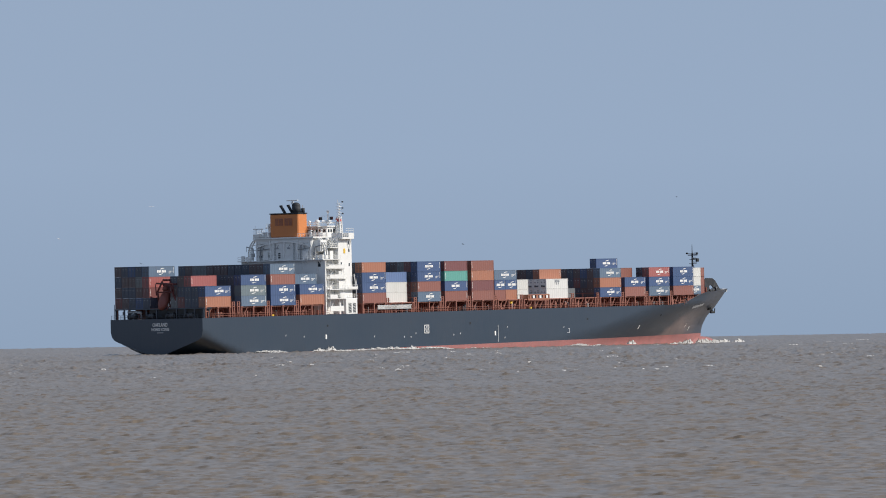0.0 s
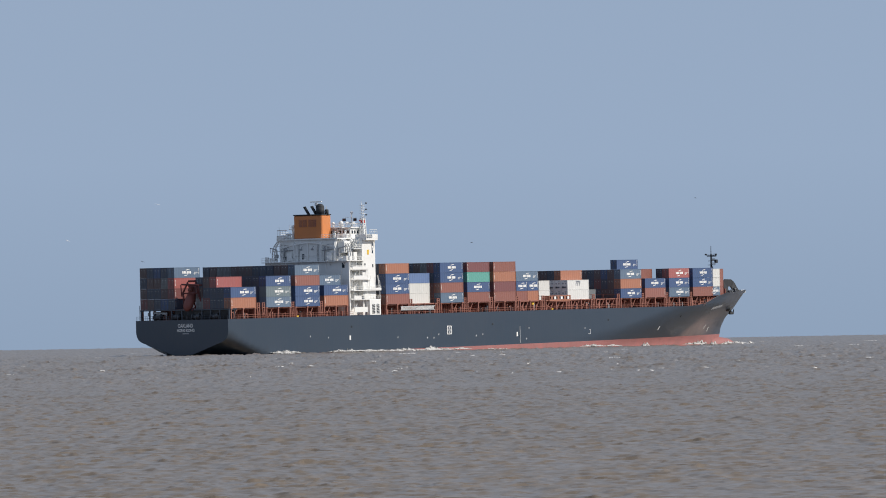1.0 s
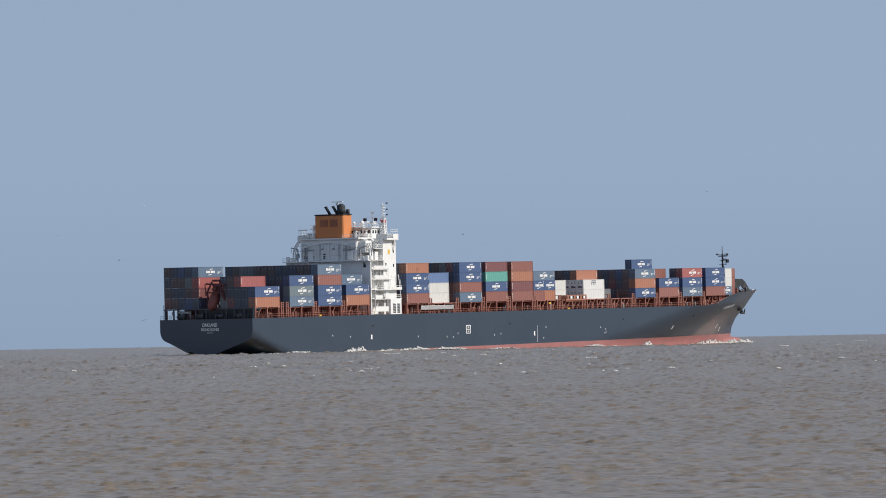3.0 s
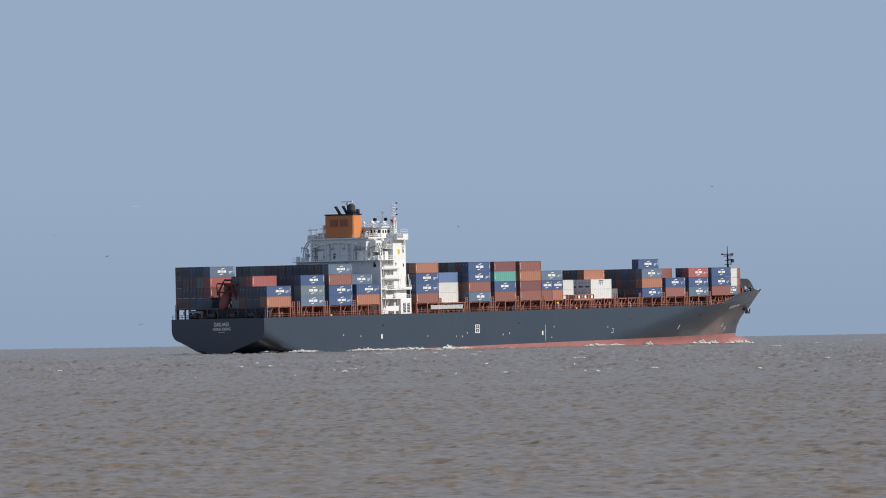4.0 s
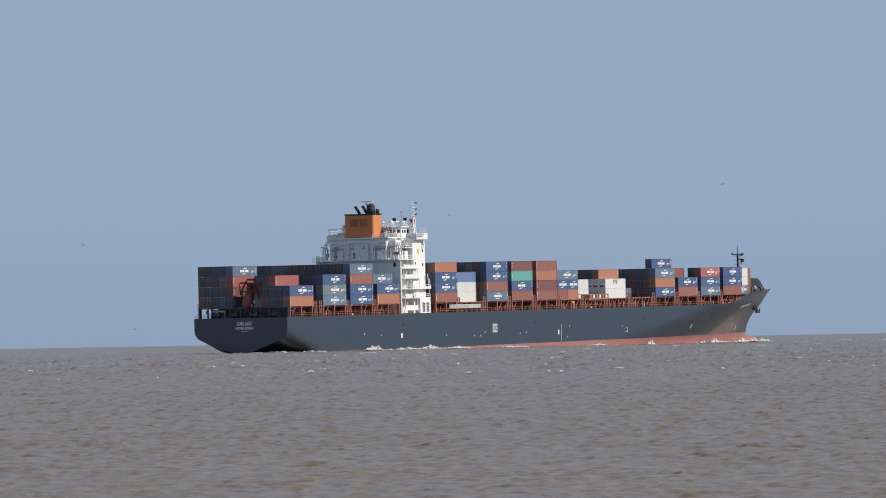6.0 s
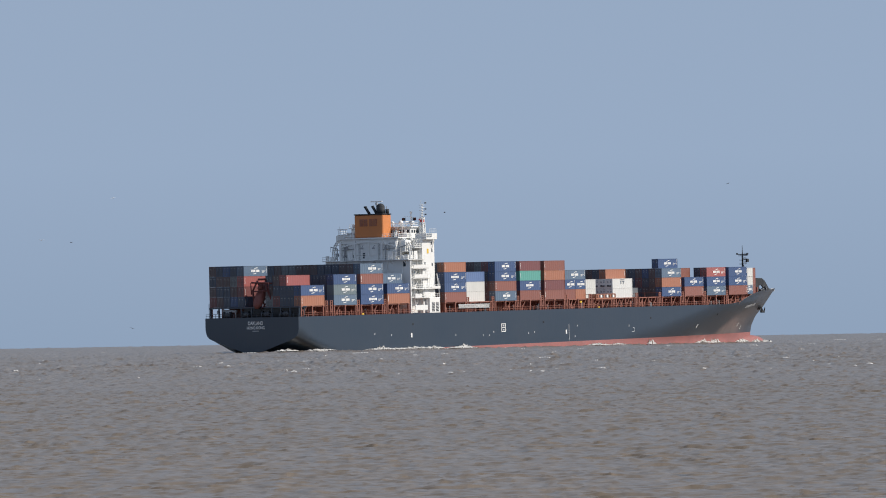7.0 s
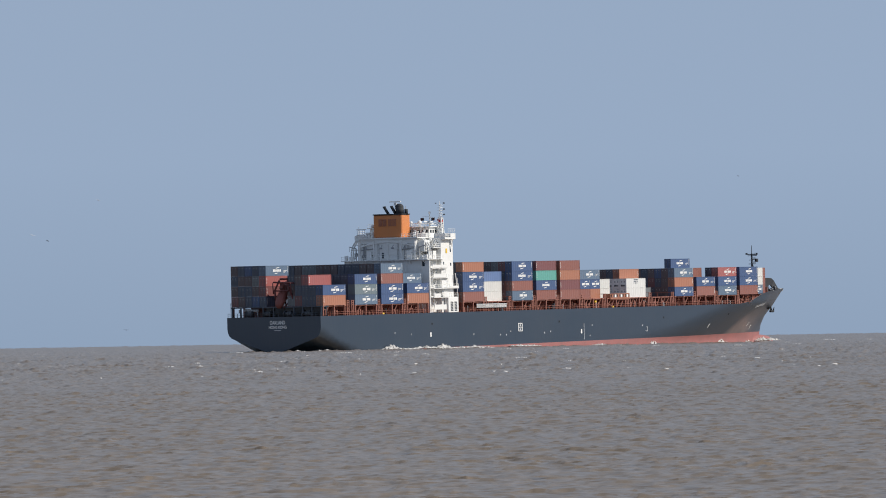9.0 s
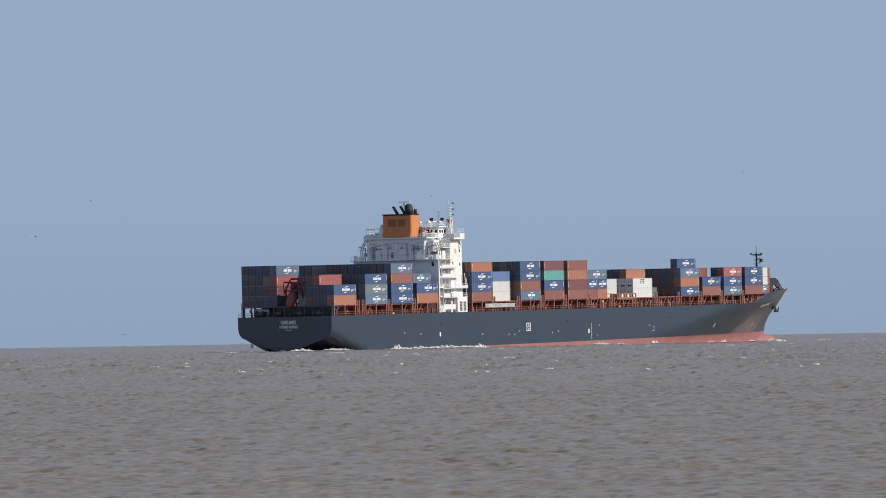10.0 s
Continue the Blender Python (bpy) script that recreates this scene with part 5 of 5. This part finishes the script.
def build_gulls():
    """A few gulls gliding about the ship: spindle body, head, two cranked wings, fan tail."""
    def wing(side):
        bm = bmesh.new()
        prev = None
        for y, x, c, z in ((0.05, 0.0, 0.2, 0), (0.3, 0.05, 0.2, 0.1), (0.55, 0.0, 0.15, 0.08), (0.75, -0.1, 0.03, 0.02)):
            v = [bm.verts.new((x + c / 2, side * y, z)), bm.verts.new((x - c / 2, side * y, z - 0.01)), bm.verts.new((x, side * y, z + 0.025))]
            if prev:
                for i in range(3):
                    j = (i + 1) % 3
                    bm.faces.new((prev[i], v[i], v[j], prev[j]))
            prev = v
        bmesh.ops.recalc_face_normals(bm, faces=bm.faces)
        return bm

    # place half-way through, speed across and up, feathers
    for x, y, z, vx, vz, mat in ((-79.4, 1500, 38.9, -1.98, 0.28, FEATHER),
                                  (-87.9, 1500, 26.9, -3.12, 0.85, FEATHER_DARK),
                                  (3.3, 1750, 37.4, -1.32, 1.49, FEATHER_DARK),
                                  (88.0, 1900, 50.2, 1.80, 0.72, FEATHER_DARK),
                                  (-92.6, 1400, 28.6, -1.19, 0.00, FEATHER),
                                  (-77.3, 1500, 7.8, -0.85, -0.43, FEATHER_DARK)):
        g = new("gull")
        tagged(g, "gull gliding with spread wings near the ship" if mat is FEATHER else "dark gull gliding with spread wings near the ship", "bird", "gulls round the ship")
        bm = bmesh.new()
        bmesh.ops.create_uvsphere(bm, u_segments=10, v_segments=6, radius=1, matrix=Matrix.LocRotScale((0, 0, 0), None, (0.27, 0.08, 0.08)))
        bmesh.ops.create_uvsphere(bm, u_segments=8, v_segments=6, radius=0.06, matrix=Matrix.Translation((0.27, 0, 0.03)))
        rod(bm, (0.31, 0, 0.03), (0.38, 0, 0.02), 0.02, 0.004, 6)
        part("body", bm, mat, g, "", True)
        for side in (-1, 1):
            part("wing", wing(side), mat, g)
        bm = box(bmesh.new(), -0.4, -0.2, -0.06, 0.06, -0.01, 0.01)
        part("tail", bm, mat, g)
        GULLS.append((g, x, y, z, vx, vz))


build_gulls()


def build_whitecaps():
    """Breaking crests scattered over the open water, in one sheet of ragged low ridges."""
    wr = random.Random(21)
    bm = bmesh.new()
    for k in range(360):
        d = 1 / wr.uniform(0.000335, 0.00182)          # metres out from the shore
        x = d * wr.uniform(-0.086, 0.086)
        length = wr.uniform(0.5, 3.4) * min(1.6, (d / 1200) ** 1.5)
        n = max(4, int(length / 0.12))
        wid, hgt = 0.15 * length ** 0.5, 0.05 + 0.05 * min(2, d / 1000)
        skew, seed = wr.uniform(-0.35, 0.35), k * 3.7
        base = float(sea_height(np.array([x]), np.array([d]))[0])
        prev = None
        for i in range(n + 1):
            u = i / n
            env = math.sin(math.pi * u) ** 0.7
            nn = noise.noise((seed, i * 0.55, 0.3))
            px, py = x + (u - 0.5) * length, d - LEAN * base + skew * (u - 0.5) * length + 0.3 * nn
            z = base + hgt * env * (0.35 + 0.9 * abs(nn) * 1.6)
            w = wid * env * (0.5 + abs(noise.noise((seed, 9.0, i * 0.7))))
            v = [bm.verts.new((px, py - w - 0.02, z - 0.10)), bm.verts.new((px, py, z + 0.03)), bm.verts.new((px, py + w + 0.02, z - 0.14))]
            if prev and wr.random() > 0.2:
                bm.faces.new((prev[0], v[0], v[1], prev[1]))
                bm.faces.new((prev[1], v[1], v[2], prev[2]))
            prev = v
    ob = new("whitecaps", mesh_of("whitecaps", bm, FOAM, True))
    return tagged(ob, "small white breaking crests scattered over the choppy water", "foam", kind="stuff")


whitecaps = build_whitecaps()


# ---------------------------------------------------------------- channel buoy beyond the ship
def build_buoy():
    green = paint("buoy_green", (0.11, 0.28, 0.23), 0.5, grime=0.3)
    buoy = new("channel_buoy")
    tagged(buoy, "green lattice channel buoy afloat in the choppy water", "buoy")
    bm = bmesh.new()
    rod(bm, (0, 0, -0.9), (0, 0, 0.45), 1.15, 1.15, 16)
    rod(bm, (0, 0, 0.45), (0, 0, 0.75), 1.15, 0.8, 16)
    part("float", bm, green, buoy, "", True)
    for a in range(4):
        c, s = math.cos(a * 1.571 + 0.5), math.sin(a * 1.571 + 0.5)
        part("leg", rod(bmesh.new(), (0.85 * c, 0.85 * s, 0.6), (0.4 * c, 0.4 * s, 3.6), 0.14, 0.1, 8), green, buoy)
    for z, r in ((1.6, 0.72), (2.6, 0.56), (3.5, 0.5)):
        part("platform", rod(bmesh.new(), (0, 0, z), (0, 0, z + 0.1), r, r, 12), green, buoy)
    part("topmark", rod(bmesh.new(), (0, 0, 3.9), (0, 0, 4.8), 0.5, 0.02, 14), green, buoy, "green cone topmark")
    part("lantern", rod(bmesh.new(), (0, 0, 3.6), (0, 0, 3.95), 0.16, 0.16, 10), GLASS, buoy)
    return buoy


buoy = build_buoy()


# ---------------------------------------------------------------- movement
SPEED, TURN, THETA = 5.7191, -0.2790, 32.663      # metres a second, degrees a second, heading from +y at 5 s
TRIM = 0.541


def ship_pose(t, trim=TRIM):
    d = t - 5.0
    mid = radians(THETA + TURN * d / 2)
    return pose(-61.311 + SPEED * math.sin(mid) * d, 1705.41 + SPEED * math.cos(mid) * d, 0, 0, -trim, 90 - THETA - TURN * d)


def motions():
    beat = [k * 1.0 for k in range(11)]
    walk(ship, [(t, ship_pose(t)) for t in beat])
    for ob, m in CARGO:
        walk(ob, [(t, ship_pose(t) @ m) for t in beat])
    walk(sea, [(t, pose(9 - 1.8 * t, 3 - 0.6 * t, 0)) for t in beat])
    walk(whitecaps, [(t, pose(9 - 1.8 * t, 3 - 0.6 * t, 0)) for t in beat])
    walk(buoy, [(t, pose(-85.3, 2665, 0.15 * math.sin(1.4 * t), 3 * math.sin(1.1 * t), 4 * math.sin(0.9 * t + 1), 0)) for t in beat])
    # the wash slides aft along the hull and heaves with the waves
    half_beat = [k * 0.5 for k in range(21)]
    for ob, x, y, drift, ph in WASH:
        walk(ob, [(t, ship_pose(t, 0) @ pose(x + drift * (t - 5), y, 0.1 + 0.3 * math.sin(1.9 * t + ph), 0, 0, 6 * math.sin(ph))) for t in half_beat])
    walk(bow_wave, [(t, ship_pose(t, 0) @ pose(293 + 2.0 * math.sin(1.3 * t), -3.0, 0.15 + 0.35 * math.cos(2.1 * t), 0, 0, -12)) for t in half_beat])
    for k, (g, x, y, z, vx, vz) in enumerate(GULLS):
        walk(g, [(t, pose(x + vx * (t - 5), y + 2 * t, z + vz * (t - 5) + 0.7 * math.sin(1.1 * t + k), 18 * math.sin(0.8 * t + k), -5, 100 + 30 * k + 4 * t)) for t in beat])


motions()
